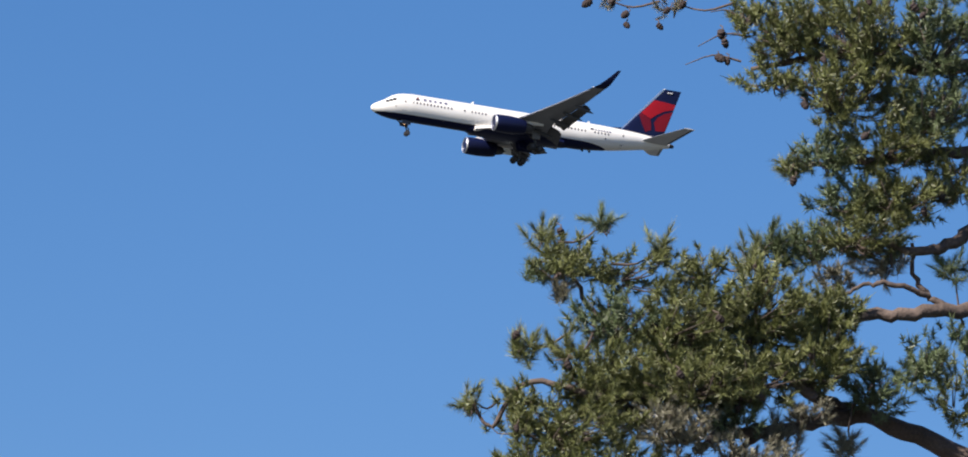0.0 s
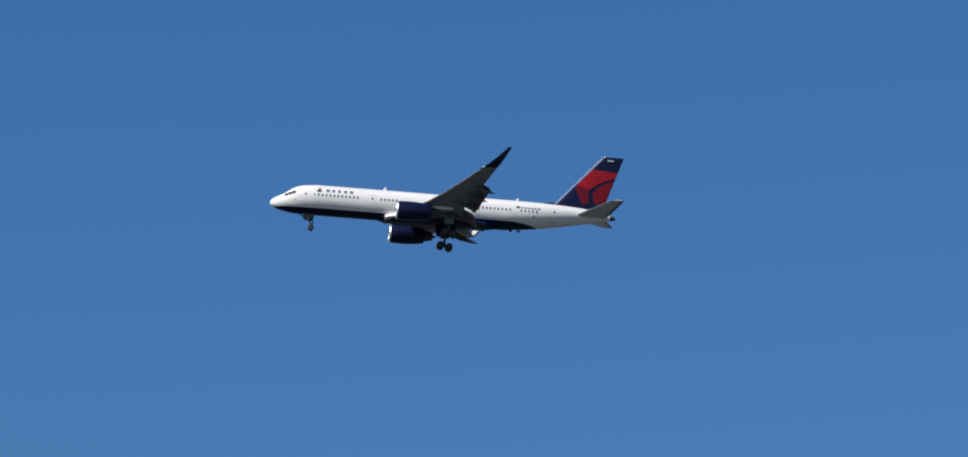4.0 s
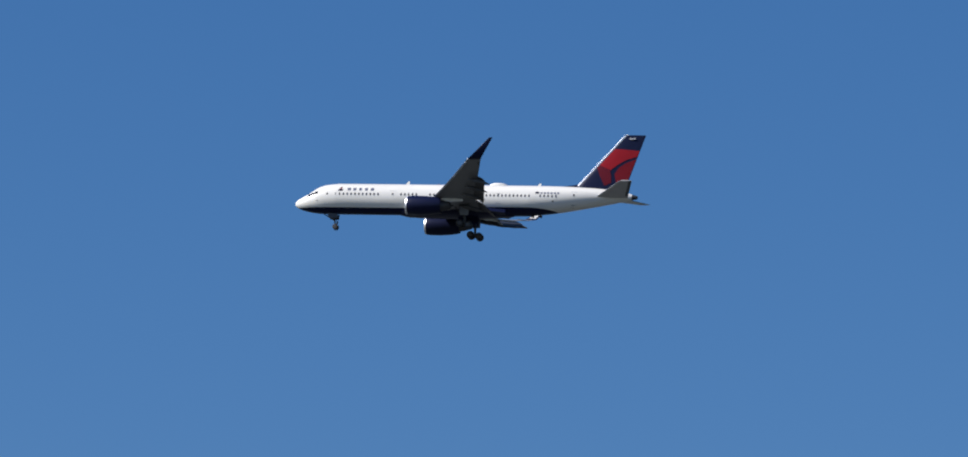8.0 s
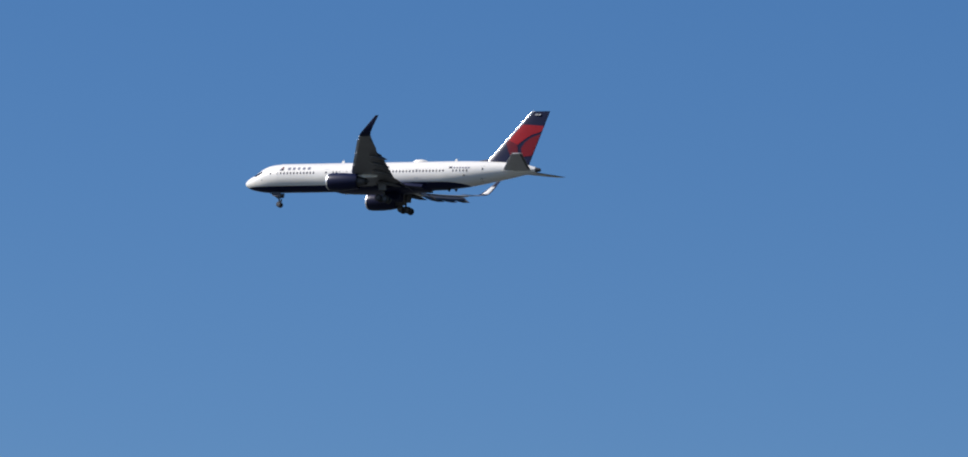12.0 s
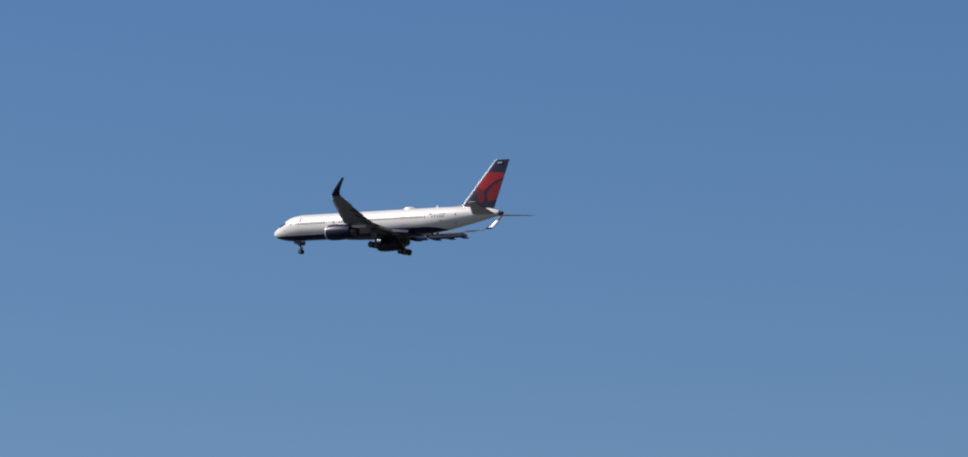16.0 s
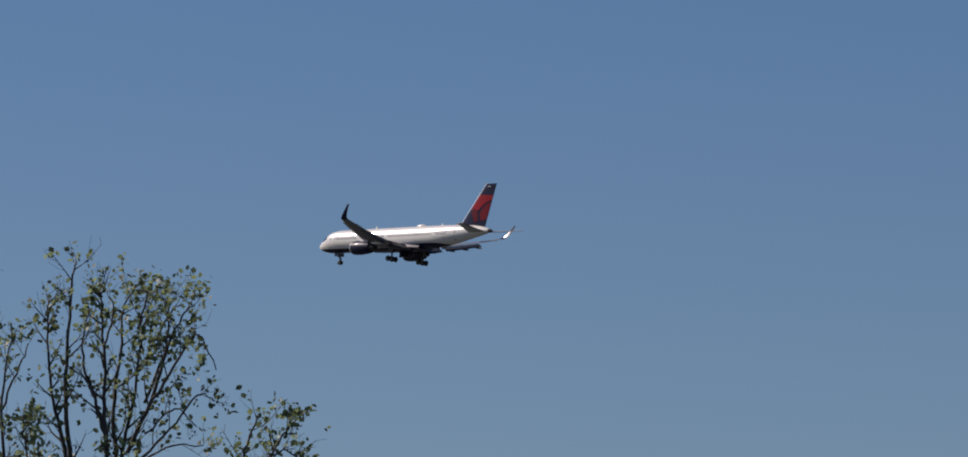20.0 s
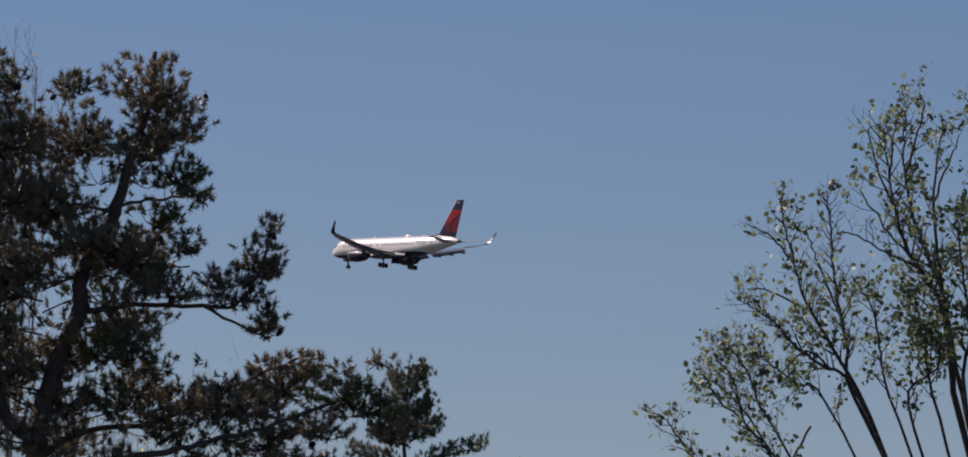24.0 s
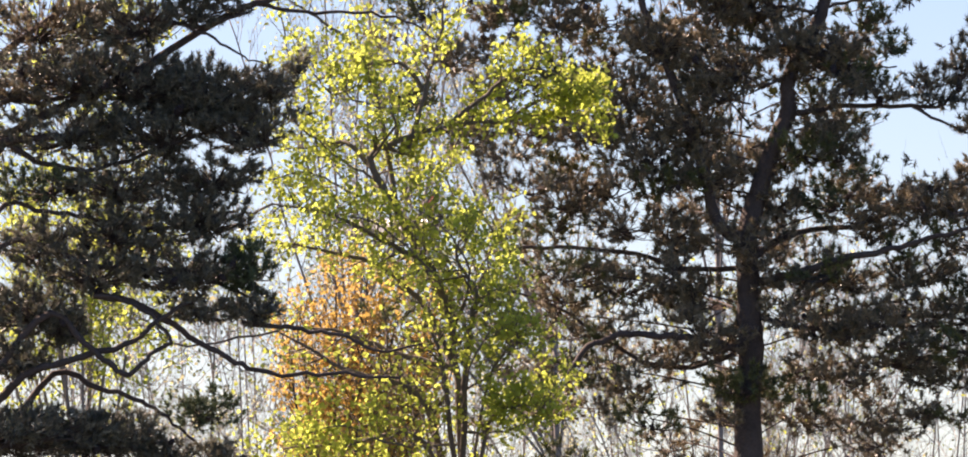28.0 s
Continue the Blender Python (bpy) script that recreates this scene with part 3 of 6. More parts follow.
class Grove:
    """Collects a tree's wood and foliage, then links them as parts under one Empty."""

    def __init__(self, name, label, category, bearing, distance, wood, group=""):
        b = radians(bearing)
        self.root = new(name)
        self.root.matrix_basis = pose(-math.sin(b) * distance, math.cos(b) * distance, 0, 0, 0, bearing)
        tagged(self.root, label, category, group)
        self.wood = wood
        self.twig_v, self.twig_f, self.twig_n = [], [], 0
        self.leaf_sets = {}
        self.tips = []
        self.pockets = ()        # open places in the crown: x, z, half width, half height

    def tube(self, points, r0, r1, sides, steps=4, wobble=0.0):
        line = smooth_line(points, steps)
        n = len(line)
        vs, fs = [], []
        run = (line[-1] - line[0]).normalized()
        ref = Vector((0, 1, 0)) if abs(run.y) < 0.75 else Vector((1, 0, 0))
        for i, p in enumerate(line):
            a = (line[min(i + 1, n - 1)] - line[max(i - 1, 0)]).normalized()
            e1 = ref.cross(a).normalized()
            e2 = a.cross(e1)
            r = r0 + (r1 - r0) * i / (n - 1)
            if wobble and 0 < i:
                p = p + Vector(rng.normal(0, wobble, 3))
            for s in range(sides):
                k = 2 * math.pi * s / sides
                rr = r * (1 + (0.05 * rng.normal() if sides > 6 else 0))
                vs.append(p + e1 * (rr * math.cos(k)) + e2 * (rr * math.sin(k)))
        for i in range(n - 1):
            for s in range(sides):
                t = (s + 1) % sides
                fs.append((i * sides + s, i * sides + t, (i + 1) * sides + t, (i + 1) * sides + s))
        fs.append(tuple((n - 1) * sides + s for s in range(sides)))
        return vs, fs, line

    def solid(self, name, points, r0, r1, sides=9, steps=5, wobble=0.012, label=""):
        vs, fs, line = self.tube(points, r0, r1, sides, steps, wobble)
        me = bpy.data.meshes.new(name)
        me.from_pydata(vs, [], fs)
        me.materials.append(self.wood)
        me.shade_smooth()
        ob = new(name, me)
        ob.parent = self.root
        if label:
            tagged(ob, label)
        return line

    def twig(self, points, r0, r1, sides=4, steps=2, wobble=0.0):
        vs, fs, line = self.tube(points, r0, r1, sides, steps, wobble)
        self.twig_f += [tuple(i + self.twig_n for i in f) for f in fs]
        self.twig_v += vs
        self.twig_n += len(vs)
        return line

    def add_leaves(self, mat, v, f_size):
        """v: vertices of all pieces in a row; each piece has f_size corners."""
        self.leaf_sets.setdefault((mat.name, f_size), []).append(v.reshape(-1, 3))

    def finish(self, leaf_name, twig_name="brushwood"):
        if self.twig_v:
            me = bpy.data.meshes.new(twig_name)
            me.from_pydata(self.twig_v, [], self.twig_f)
            me.materials.append(self.wood)
            me.shade_smooth()
            ob = new(twig_name, me)
            ob.parent = self.root
            tagged(ob, kind="stuff")
        for (mat, size), sets in self.leaf_sets.items():
            v = np.concatenate(sets).reshape(-1, 3)
            n = len(v)
            me = bpy.data.meshes.new(leaf_name)
            me.vertices.add(n)
            me.vertices.foreach_set("co", v.astype(np.float32).ravel())
            me.loops.add(n)
            me.loops.foreach_set("vertex_index", np.arange(n, dtype=np.int32))
            me.polygons.add(n // size)
            me.polygons.foreach_set("loop_start", np.arange(0, n, size, dtype=np.int32))
            me.update(calc_edges=True)
            me.materials.append(bpy.data.materials[mat])
            ob = new(leaf_name, me)
            ob.parent = self.root
            tagged(ob, kind="stuff")
        return self.root


def turn_to(way, spin):
    """Rotation matrices (n, 3, 3) that bring +Z onto the unit ways, spun about them."""
    z = way / np.linalg.norm(way, axis=1)[:, None]
    ref = np.where(np.abs(z[:, 2:3]) < 0.9, np.array([[0, 0, 1.0]]), np.array([[1.0, 0, 0]]))
    x = np.cross(ref, z)
    x /= np.linalg.norm(x, axis=1)[:, None]
    y = np.cross(z, x)
    c, s = np.cos(spin)[:, None], np.sin(spin)[:, None]
    return np.stack([x * c + y * s, y * c - x * s, z], axis=2)


def brush_template(count, length, shoot, wide, r, far=100, near=15):
    """Needles round a shoot along +Z, as slim blades: (count * 3, 3)."""
    out = []
    for i in range(count):
        s = r.uniform(0, 1)
        lean = radians(far - (far - near) * s) + r.normal(0, 0.18)
        a = r.uniform(0, 2 * math.pi)
        way = np.array([math.sin(lean) * math.cos(a), math.sin(lean) * math.sin(a), math.cos(lean)])
        base = np.array([0, 0, shoot * (s - 0.5)])
        side = np.cross(way, r.normal(0, 1, 3))
        side *= wide / 2 / np.linalg.norm(side)
        ln = length * r.uniform(0.7, 1.12)
        out += [base - side, base + side, base + way * ln + np.array([0, 0, 0.02 * r.normal()])]
    return np.array(out)


BRUSHES = [brush_template(56, 0.064, 0.06, 0.0090, np.random.default_rng(20 + i), 100, 8) for i in range(7)]
CANDLES = [brush_template(140, 0.090, 0.14, 0.0050, np.random.default_rng(30 + i), 75, 8) for i in range(5)]
TUFTS = [brush_template(32, 0.066, 0.04, 0.0140, np.random.default_rng(40 + i), 105, 8) for i in range(9)]


def brushes(tree, at, way, size, mat, kinds):
    """Needle tufts at the points given, along the ways given."""
    at, way = np.array(at), np.array(way)
    n = len(at)
    rot = turn_to(way, rng.uniform(0, 6.28, n))
    size = np.array(size).reshape(-1, 1, 1) * np.ones((n, 1, 1))
    kind = rng.integers(0, len(kinds), n)
    v = np.stack([kinds[k] for k in kind]) * size
    v = np.einsum("nij,nkj->nki", rot, v) + at[:, None, :]
    tree.add_leaves(mat, v, 3)


def pine_spray(tree, x, y, z, wide, tall, count, mat=None, scale=1.25, deep=0.8, up=0.6, fill=1.45, kinds=None, gap=0.10, strew=0.04, holes=7.0, bunch=2, clump=-0.27):
    """A bough's end: branchlets that fan out of one place, each with a compact bunch of needle tufts, and gaps between the bunches."""
    mat = mat or pine_needles
    c = np.array([x, y, z])
    start = c + np.array([0.25 * wide * rng.normal(), 0, -0.55 * tall])
    reach = np.array([wide, deep * max(wide, tall), tall]) * 1.12
    at, way, size, ends = [], [], [], []
    groups = max(2, int(count * (fill if kinds or count > 14 else 0.5 * fill)))
    for i in range(groups * 5):
        if len(ends) >= groups:
            break
        d = rng.normal(0, 1, 3)
        d /= np.linalg.norm(d)
        end = c + d * reach * rng.uniform(0.05, 1.0) ** 0.45
        if any((end[0] - px) ** 2 / pw ** 2 + (end[2] - pz) ** 2 / ph ** 2 < rng.uniform(0.1, 1.2) for px, pz, pw, ph in tree.pockets) and rng.uniform() < 0.9:
            continue
        if noise.noise(Vector((end[0], 0.35 * end[1], end[2])) * holes) < -0.08 - (0.55 * noise.noise(Vector(end) * 1.3) if kinds else 0) or (not kinds and count > 14 and noise.noise(Vector(end) * 2.3) < clump) or any(np.dot(end - e, end - e) < gap * gap for e in ends):
            continue
        ends.append(end)
        run = end - start
        if len(ends) % 2 == 0:
            mid = start + run * 0.55 + rng.normal(0, 0.04, 3) - np.array([0, 0, 0.04])
            tree.twig([start + run * 0.12, mid, end], 0.010, 0.004, 3, 2)
        tree.tips.append(tuple(end))
        run = run / (np.linalg.norm(run) + 1e-6)
        for j in range(rng.integers(bunch, bunch + 2)):
            at.append(end + rng.normal(0, strew, 3) - run * (0.05 * j))
            way.append(run * 0.55 + d * 0.35 + np.array([0, -0.10, up]) + rng.normal(0, 0.34, 3))
            size.append(scale * rng.uniform(0.75, 1.15))
    if count <= 14 and not kinds and len(tree.tips) > len(ends):
        near = min(tree.tips[:-len(ends)], key=lambda q: sum((a - b) ** 2 for a, b in zip(q, start)))
        tree.twig([tuple(near), tuple((np.array(near) + start) / 2 + np.array([0, 0, -0.05])), tuple(c)], 0.014, 0.006, 4, 3)
    if at:
        brushes(tree, at, way, size, mat, kinds or (BRUSHES if count > 14 else CANDLES))


def cone_mesh(size):
    """A dark cone with stepped scales, hanging from its origin."""
    k = 8
    rings = []
    for i, (t, r) in enumerate(((0, 0.12), (0.1, 0.45), (0.24, 0.42), (0.38, 0.55), (0.52, 0.46), (0.66, 0.44), (0.8, 0.36), (0.92, 0.18), (1, 0.05))):
        rings.append([(size * r * math.cos(2 * math.pi * (s + 0.5 * (i % 2)) / k), size * r * math.sin(2 * math.pi * (s + 0.5 * (i % 2)) / k), -size * 1.4 * t) for s in range(k)])
    bm = loft(rings)
    me = bpy.data.meshes.new("pine_cone")
    bmesh.ops.recalc_face_normals(bm, faces=bm.faces)
    bm.to_mesh(me)
    bm.free()
    me.materials.append(cone_scale)
    return me


CONES = [cone_mesh(0.06), cone_mesh(0.072), cone_mesh(0.085)]


def pine_cone(tree, x, y, z):
    """One cone on a short stalk."""
    shared("pine_cone", CONES[rng.integers(0, 3)], pose(x, y, z + 0.06, rng.uniform(-50, 50), rng.uniform(-50, 50), rng.uniform(0, 360)), tree.root)
    tree.twig([(x, y, z + 0.05), (x + 0.02, y + 0.02, z + 0.09), (x + 0.03 * rng.normal(), y + 0.08, z + 0.13)], 0.005, 0.006, 4, 2)


def scatter_cones(tree, count, seed):
    """Cones here and there among the outer tufts."""
    r = np.random.default_rng(seed)
    spots = tree.tips
    for i in r.choice(len(spots), count, replace=False):
        x, y, z = spots[i]
        pine_cone(tree, x + 0.08 * r.normal(), y - 0.10, z - 0.10 + 0.06 * r.normal())


def leaf_cloud(tree, at, size, mat):
    """Small folded leaves at the points given."""
    at = np.array(at)
    n = len(at)
    way = rng.normal(0, 1, (n, 3)) + np.array([0, -0.25, 0.35])
    rot = turn_to(way, rng.uniform(0, 6.28, n))
    shape = np.array([[0, -0.5, 0.0], [0.36, -0.08, 0.10], [0.27, 0.30, 0.08], [0, 0.55, -0.03], [-0.27, 0.30, 0.08], [-0.36, -0.08, 0.10]])
    v = shape[None] * (size * rng.uniform(0.55, 1.25, (n, 1, 1)))
    v = np.einsum("nij,nkj->nki", rot, v) + at[:, None, :]
    tree.add_leaves(mat, v, 6)


def ramify(tree, line, radius, level, reach, leaf, leaf_mat, density, spread=0.55, lift=0.55, first=0.25, per=1.0, taper=0.55):
    """Side shoots along a stem, in turn branched; leaves gather towards the ends of the last shoots."""
    n = len(line)
    total = sum((b - a).length for a, b in zip(line, line[1:]))
    shoots = max(3, int(total / reach * 3.2 * per))
    leaves = []
    for i in range(shoots):
        t = first + (1 - first) * (i + rng.uniform(0, 1)) / shoots
        f = min(t, 0.995) * (n - 1)
        a = line[int(f)].lerp(line[min(int(f) + 1, n - 1)], f - int(f))
        along = (line[min(int(f) + 1, n - 1)] - line[max(int(f) - 1, 0)]).normalized()
        d = Vector(rng.normal(0, 1, 3))
        d = (d - along * d.dot(along)).normalized()
        way = (along * (1 - spread) + d * spread + Vector((0, 0, lift * 0.5))).normalized()
        ln = reach * rng.uniform(0.55, 1.15) * (1.15 - taper * t)
        mid = a + way * ln * 0.5 + Vector(rng.normal(0, 0.05 * ln, 3))
        end = a + way * ln + Vector((0, 0, lift * 0.25 * ln)) + Vector(rng.normal(0, 0.06 * ln, 3))
        r = radius * (1.0 - 0.65 * t) * 0.5
        sub = tree.twig([a, mid, end], max(r, 0.0034), 0.0024, 4 if level else 3, 3)
        if level > 0:
            leaves += ramify(tree, sub, max(r, 0.006), level - 1, reach * 0.45, leaf, leaf_mat, density, spread, lift, 0.2, per, taper)
        for j in range(rng.poisson(density)):
            p = mid.lerp(end, rng.uniform(-0.3, 1.08)) + Vector(rng.normal(0, 0.06, 3))
            leaves.append(p)
            if leaf > 0.07:
                leaves.append(p + Vector(rng.normal(0, 0.045, 3)))
    return leaves


def stem(tree, points, r0, r1, reach, level=1, density=3.0, leaf=0.085, mat=None, spread=0.5, lift=0.6, first=0.3, per=1.0, name="limb", airy=0.0, taper=0.55):
    """A rising limb with its shoots and leaves."""
    line = tree.solid(name, points, r0, r1, 7, 5, 0.01)
    got = ramify(tree, line, r0, level, reach, leaf, mat, density, spread, lift, first, per, taper)
    if airy:
        got = [p for p in got if rng.uniform() > airy + 0.9 * noise.noise(p * 1.7)]
    if mat and got:
        leaf_cloud(tree, [tuple(p) for p in got], leaf, mat)
    return line


def build_near_pine():
    tree = Grove("pine_tree", "tall sunlit pine with dense green needle tufts and dark cones", "tree", -28.60, 70, pine_bark, "pines")
    tree.solid("trunk", [(0, 0, -0.1), (0.1, 0, 8), (-0.1, 0.1, 15), (0.05, 0, 21), (0, 0, 25)], 0.34, 0.09, 14, 8, 0.02)
    tree.solid("limb", [(0, 0, 15.6), (-1.41, 0.3, 16.35), (-2.00, 0.4, 16.57), (-2.67, 0.3, 16.85), (-3.02, 0.1, 16.94), (-3.35, -0.2, 17.02), (-3.43, -0.5, 17.22)], 0.125, 0.05, 10)
    tree.solid("limb", [(-2.92, 0, 16.89), (-3.33, -0.1, 16.83), (-3.74, -0.2, 16.72), (-4.20, -0.3, 16.65), (-4.55, -0.3, 16.50)], 0.085, 0.04)
    tree.solid("limb", [(-3.56, -0.2, 16.75), (-3.97, -0.2, 16.62), (-4.21, -0.2, 16.43)], 0.05, 0.03)
    tree.solid("limb", [(-3.33, -0.7, 16.91), (-3.83, -0.7, 17.24), (-4.52, -0.8, 17.41), (-5.34, -0.8, 17.66), (-5.64, -0.8, 18.08)], 0.06, 0.02)
    tree.solid("limb", [(-3.81, -0.9, 16.90), (-4.62, -1, 16.89), (-5.43, -1.1, 16.88), (-6.02, -1.1, 17.03), (-6.39, -1.1, 16.59), (-6.60, -1.1, 16.86)], 0.05, 0.012)
    tree.solid("limb", [(0, 0, 17.2), (-1.50, 0, 17.98), (-1.92, -0.2, 17.87), (-2.43, -0.4, 17.78), (-2.78, -0.4, 17.79), (-3.09, -0.5, 17.69)], 0.085, 0.052, 10, label="pale broken pine limb")
    tree.solid("limb", [(-2.11, -0.3, 17.85), (-2.29, -0.3, 17.97), (-2.43, -0.3, 18.19), (-2.44, -0.3, 18.49)], 0.035, 0.018)
    tree.solid("limb", [(-2.29, -0.3, 17.98), (-2.66, -0.5, 18.06), (-2.90, -0.5, 18.04), (-3.16, -0.5, 17.95)], 0.030, 0.015)
    tree.solid("limb", [(0, 0, 18.1), (-1.62, 0, 18.67), (-2.05, -0.2, 18.51), (-2.32, -0.3, 18.41), (-2.90, -0.4, 18.50), (-3.72, -0.4, 18.48)], 0.09, 0.02)
    tree.solid("limb", [(0, 0, 19.0), (-1.73, 0, 19.43), (-2.31, -0.2, 19.39), (-3.02, -0.3, 19.29), (-3.55, -0.3, 19.27)], 0.08, 0.02)
    tree.solid("limb", [(0, 0, 20.0), (-1.72, 0, 20.29), (-2.42, -0.3, 20.22), (-3.19, -0.4, 20.33), (-3.96, -0.4, 20.22)], 0.09, 0.02)
    tree.solid("limb", [(0, 0, 20.8), (-1.71, 0, 21.03), (-2.89, -0.2, 21.06), (-4.08, -0.3, 21.02), (-4.91, -0.3, 21.04), (-5.51, -0.3, 20.99)], 0.07, 0.012)
    # lower left mass
    pine_spray(tree, -5.89, -0.9, 18.46, 0.16, 0.10, 9)
    pine_spray(tree, -5.37, -0.9, 18.57, 0.14, 0.07, 6, blue_needles)
    pine_spray(tree, -5.63, -0.9, 18.21, 0.36, 0.16, 26)
    pine_spray(tree, -5.95, -0.9, 18.13, 0.16, 0.05, 7, blue_needles)
    pine_spray(tree, -5.77, -0.9, 17.94, 0.14, 0.05, 6, dusky_needles)
    pine_spray(tree, -4.79, -0.8, 18.37, 0.14, 0.10, 12)
    pine_spray(tree, -4.99, -0.8, 18.14, 0.40, 0.22, 40)
    pine_spray(tree, -4.37, -0.8, 18.13, 0.30, 0.18, 30)
    pine_spray(tree, -3.98, -0.6, 18.29, 0.12, 0.14, 10)
    pine_spray(tree, -5.22, -0.9, 17.63, 0.42, 0.26, 48, blue_needles)
    pine_spray(tree, -4.51, -0.9, 17.62, 0.52, 0.34, 80)
    pine_spray(tree, -3.82, -0.7, 17.78, 0.50, 0.38, 80)
    pine_spray(tree, -3.36, -0.6, 17.56, 0.42, 0.34, 62)
    pine_spray(tree, -6.08, -1.1, 17.35, 0.14, 0.11, 12)
    pine_spray(tree, -5.67, -1.1, 17.30, 0.16, 0.12, 14)
    pine_spray(tree, -5.29, -1, 17.07, 0.50, 0.30, 62)
    pine_spray(tree, -4.57, -1, 17.06, 0.60, 0.36, 90)
    pine_spray(tree, -3.87, -0.9, 17.11, 0.50, 0.30, 60)
    pine_spray(tree, -5.96, -1.1, 16.88, 0.34, 0.18, 34)
    pine_spray(tree, -6.55, -1.1, 16.83, 0.11, 0.12, 9)
    pine_spray(tree, -6.16, -1.1, 16.59, 0.26, 0.16, 22)
    pine_spray(tree, -5.49, -1.1, 16.58, 0.60, 0.26, 62)
    pine_spray(tree, -4.68, -1.1, 16.54, 0.50, 0.22, 44, dusky_needles)
    pine_spray(tree, -6.01, -1.1, 16.26, 0.40, 0.14, 26)
    pine_spray(tree, -5.06, -0.6, 16.92, 0.60, 0.26, 60)
    pine_spray(tree, -4.37, -0.4, 17.50, 0.60, 0.26, 50)
    pine_spray(tree, -3.21, -0.6, 17.80, 0.26, 0.20, 30)
    pine_spray(tree, -3.10, -0.7, 17.32, 0.24, 0.20, 30)
    pine_spray(tree, -3.44, -0.8, 17.15, 0.36, 0.20, 36)
    pine_spray(tree, -4.18, -0.6, 16.97, 0.50, 0.20, 40)
    pine_spray(tree, -5.20, -1.1, 16.16, 0.60, 0.20, 40)
    pine_spray(tree, -3.98, -1, 16.26, 0.50, 0.14, 22, dusky_needles)
    pine_spray(tree, -3.53, -0.8, 16.83, 0.30, 0.16, 26, dusky_needles)
    pine_spray(tree, -4.11, -0.8, 16.69, 0.30, 0.14, 26, blue_needles)
    pine_spray(tree, -3.72, -0.6, 16.52, 0.26, 0.10, 12, dusky_needles)
    # right of the thick limb
    pine_spray(tree, -2.79, -0.3, 17.08, 0.36, 0.22, 34, blue_needles)
    pine_spray(tree, -2.38, -0.3, 17.31, 0.24, 0.26, 28, blue_needles)
    pine_spray(tree, -2.04, -0.2, 17.03, 0.22, 0.30, 26)
    pine_spray(tree, -1.97, -0.2, 17.57, 0.22, 0.14, 16, blue_needles)
    pine_spray(tree, -3.03, -0.3, 16.54, 0.20, 0.06, 8, dusky_needles)
    # upper mass
    pine_spray(tree, -3.65, -0.5, 20.59, 0.42, 0.36, 60)
    pine_spray(tree, -2.94, -0.5, 20.55, 0.50, 0.42, 80)
    pine_spray(tree, -2.18, -0.4, 20.50, 0.50, 0.50, 90, blue_needles)
    pine_spray(tree, -3.77, -0.5, 20.10, 0.30, 0.16, 26)
    pine_spray(tree, -3.00, -0.5, 19.94, 0.56, 0.32, 76)
    pine_spray(tree, -2.24, -0.4, 19.77, 0.44, 0.36, 60, blue_needles)
    pine_spray(tree, -2.66, -0.4, 19.47, 0.50, 0.30, 60)
    pine_spray(tree, -3.30, -0.5, 19.33, 0.34, 0.16, 26, blue_needles)
    pine_spray(tree, -3.57, -0.5, 19.26, 0.15, 0.10, 9)
    pine_spray(tree, -3.07, -0.4, 18.93, 0.34, 0.18, 30, blue_needles)
    pine_spray(tree, -2.54, -0.4, 18.92, 0.44, 0.24, 46)
    pine_spray(tree, -2.05, -0.3, 19.12, 0.24, 0.30, 30)
    pine_spray(tree, -2.90, -0.4, 18.56, 0.46, 0.20, 44)
    pine_spray(tree, -3.75, -0.4, 18.48, 0.20, 0.16, 14, blue_needles)
    pine_spray(tree, -3.43, -0.4, 18.45, 0.24, 0.20, 24, blue_needles)
    pine_spray(tree, -3.19, -0.4, 18.14, 0.22, 0.12, 16, dusky_needles)
    pine_spray(tree, -2.05, -0.2, 18.29, 0.16, 0.14, 10, blue_needles)
    pine_spray(tree, -2.73, -0.3, 18.28, 0.24, 0.10, 12, dusky_needles)
    pine_spray(tree, -4.07, -0.4, 20.78, 0.12, 0.10, 8)
    pine_spray(tree, -4.73, -0.3, 20.91, 0.18, 0.09, 9, dusky_needles, 0.8)
    pine_spray(tree, -5.36, -0.3, 20.95, 0.14, 0.05, 6, dusky_needles, 0.8)
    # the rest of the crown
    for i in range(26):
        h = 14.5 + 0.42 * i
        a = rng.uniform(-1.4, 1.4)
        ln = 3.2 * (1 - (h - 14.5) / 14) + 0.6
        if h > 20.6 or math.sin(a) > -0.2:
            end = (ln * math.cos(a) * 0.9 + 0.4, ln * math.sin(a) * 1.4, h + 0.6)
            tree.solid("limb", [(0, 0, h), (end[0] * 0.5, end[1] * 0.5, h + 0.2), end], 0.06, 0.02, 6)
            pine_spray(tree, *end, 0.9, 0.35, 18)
    for p in ((-5.16, -0.4, 20.74), (-5.19, -0.4, 20.63), (-4.88, -0.4, 20.62), (-4.76, -0.4, 20.78), (-4.26, -0.5, 20.52), (-4.23, -0.5, 20.43), (-4.30, -0.5, 20.26), (-4.20, -0.5, 20.24), (-5.51, -0.4, 20.87), (-5.32, -0.4, 20.87),
              (-4.61, -0.4, 20.84), (-2.28, -1, 20.52), (-3.45, -1, 19.66), (-4.00, -0.6, 20.60)):
        pine_cone(tree, *p)
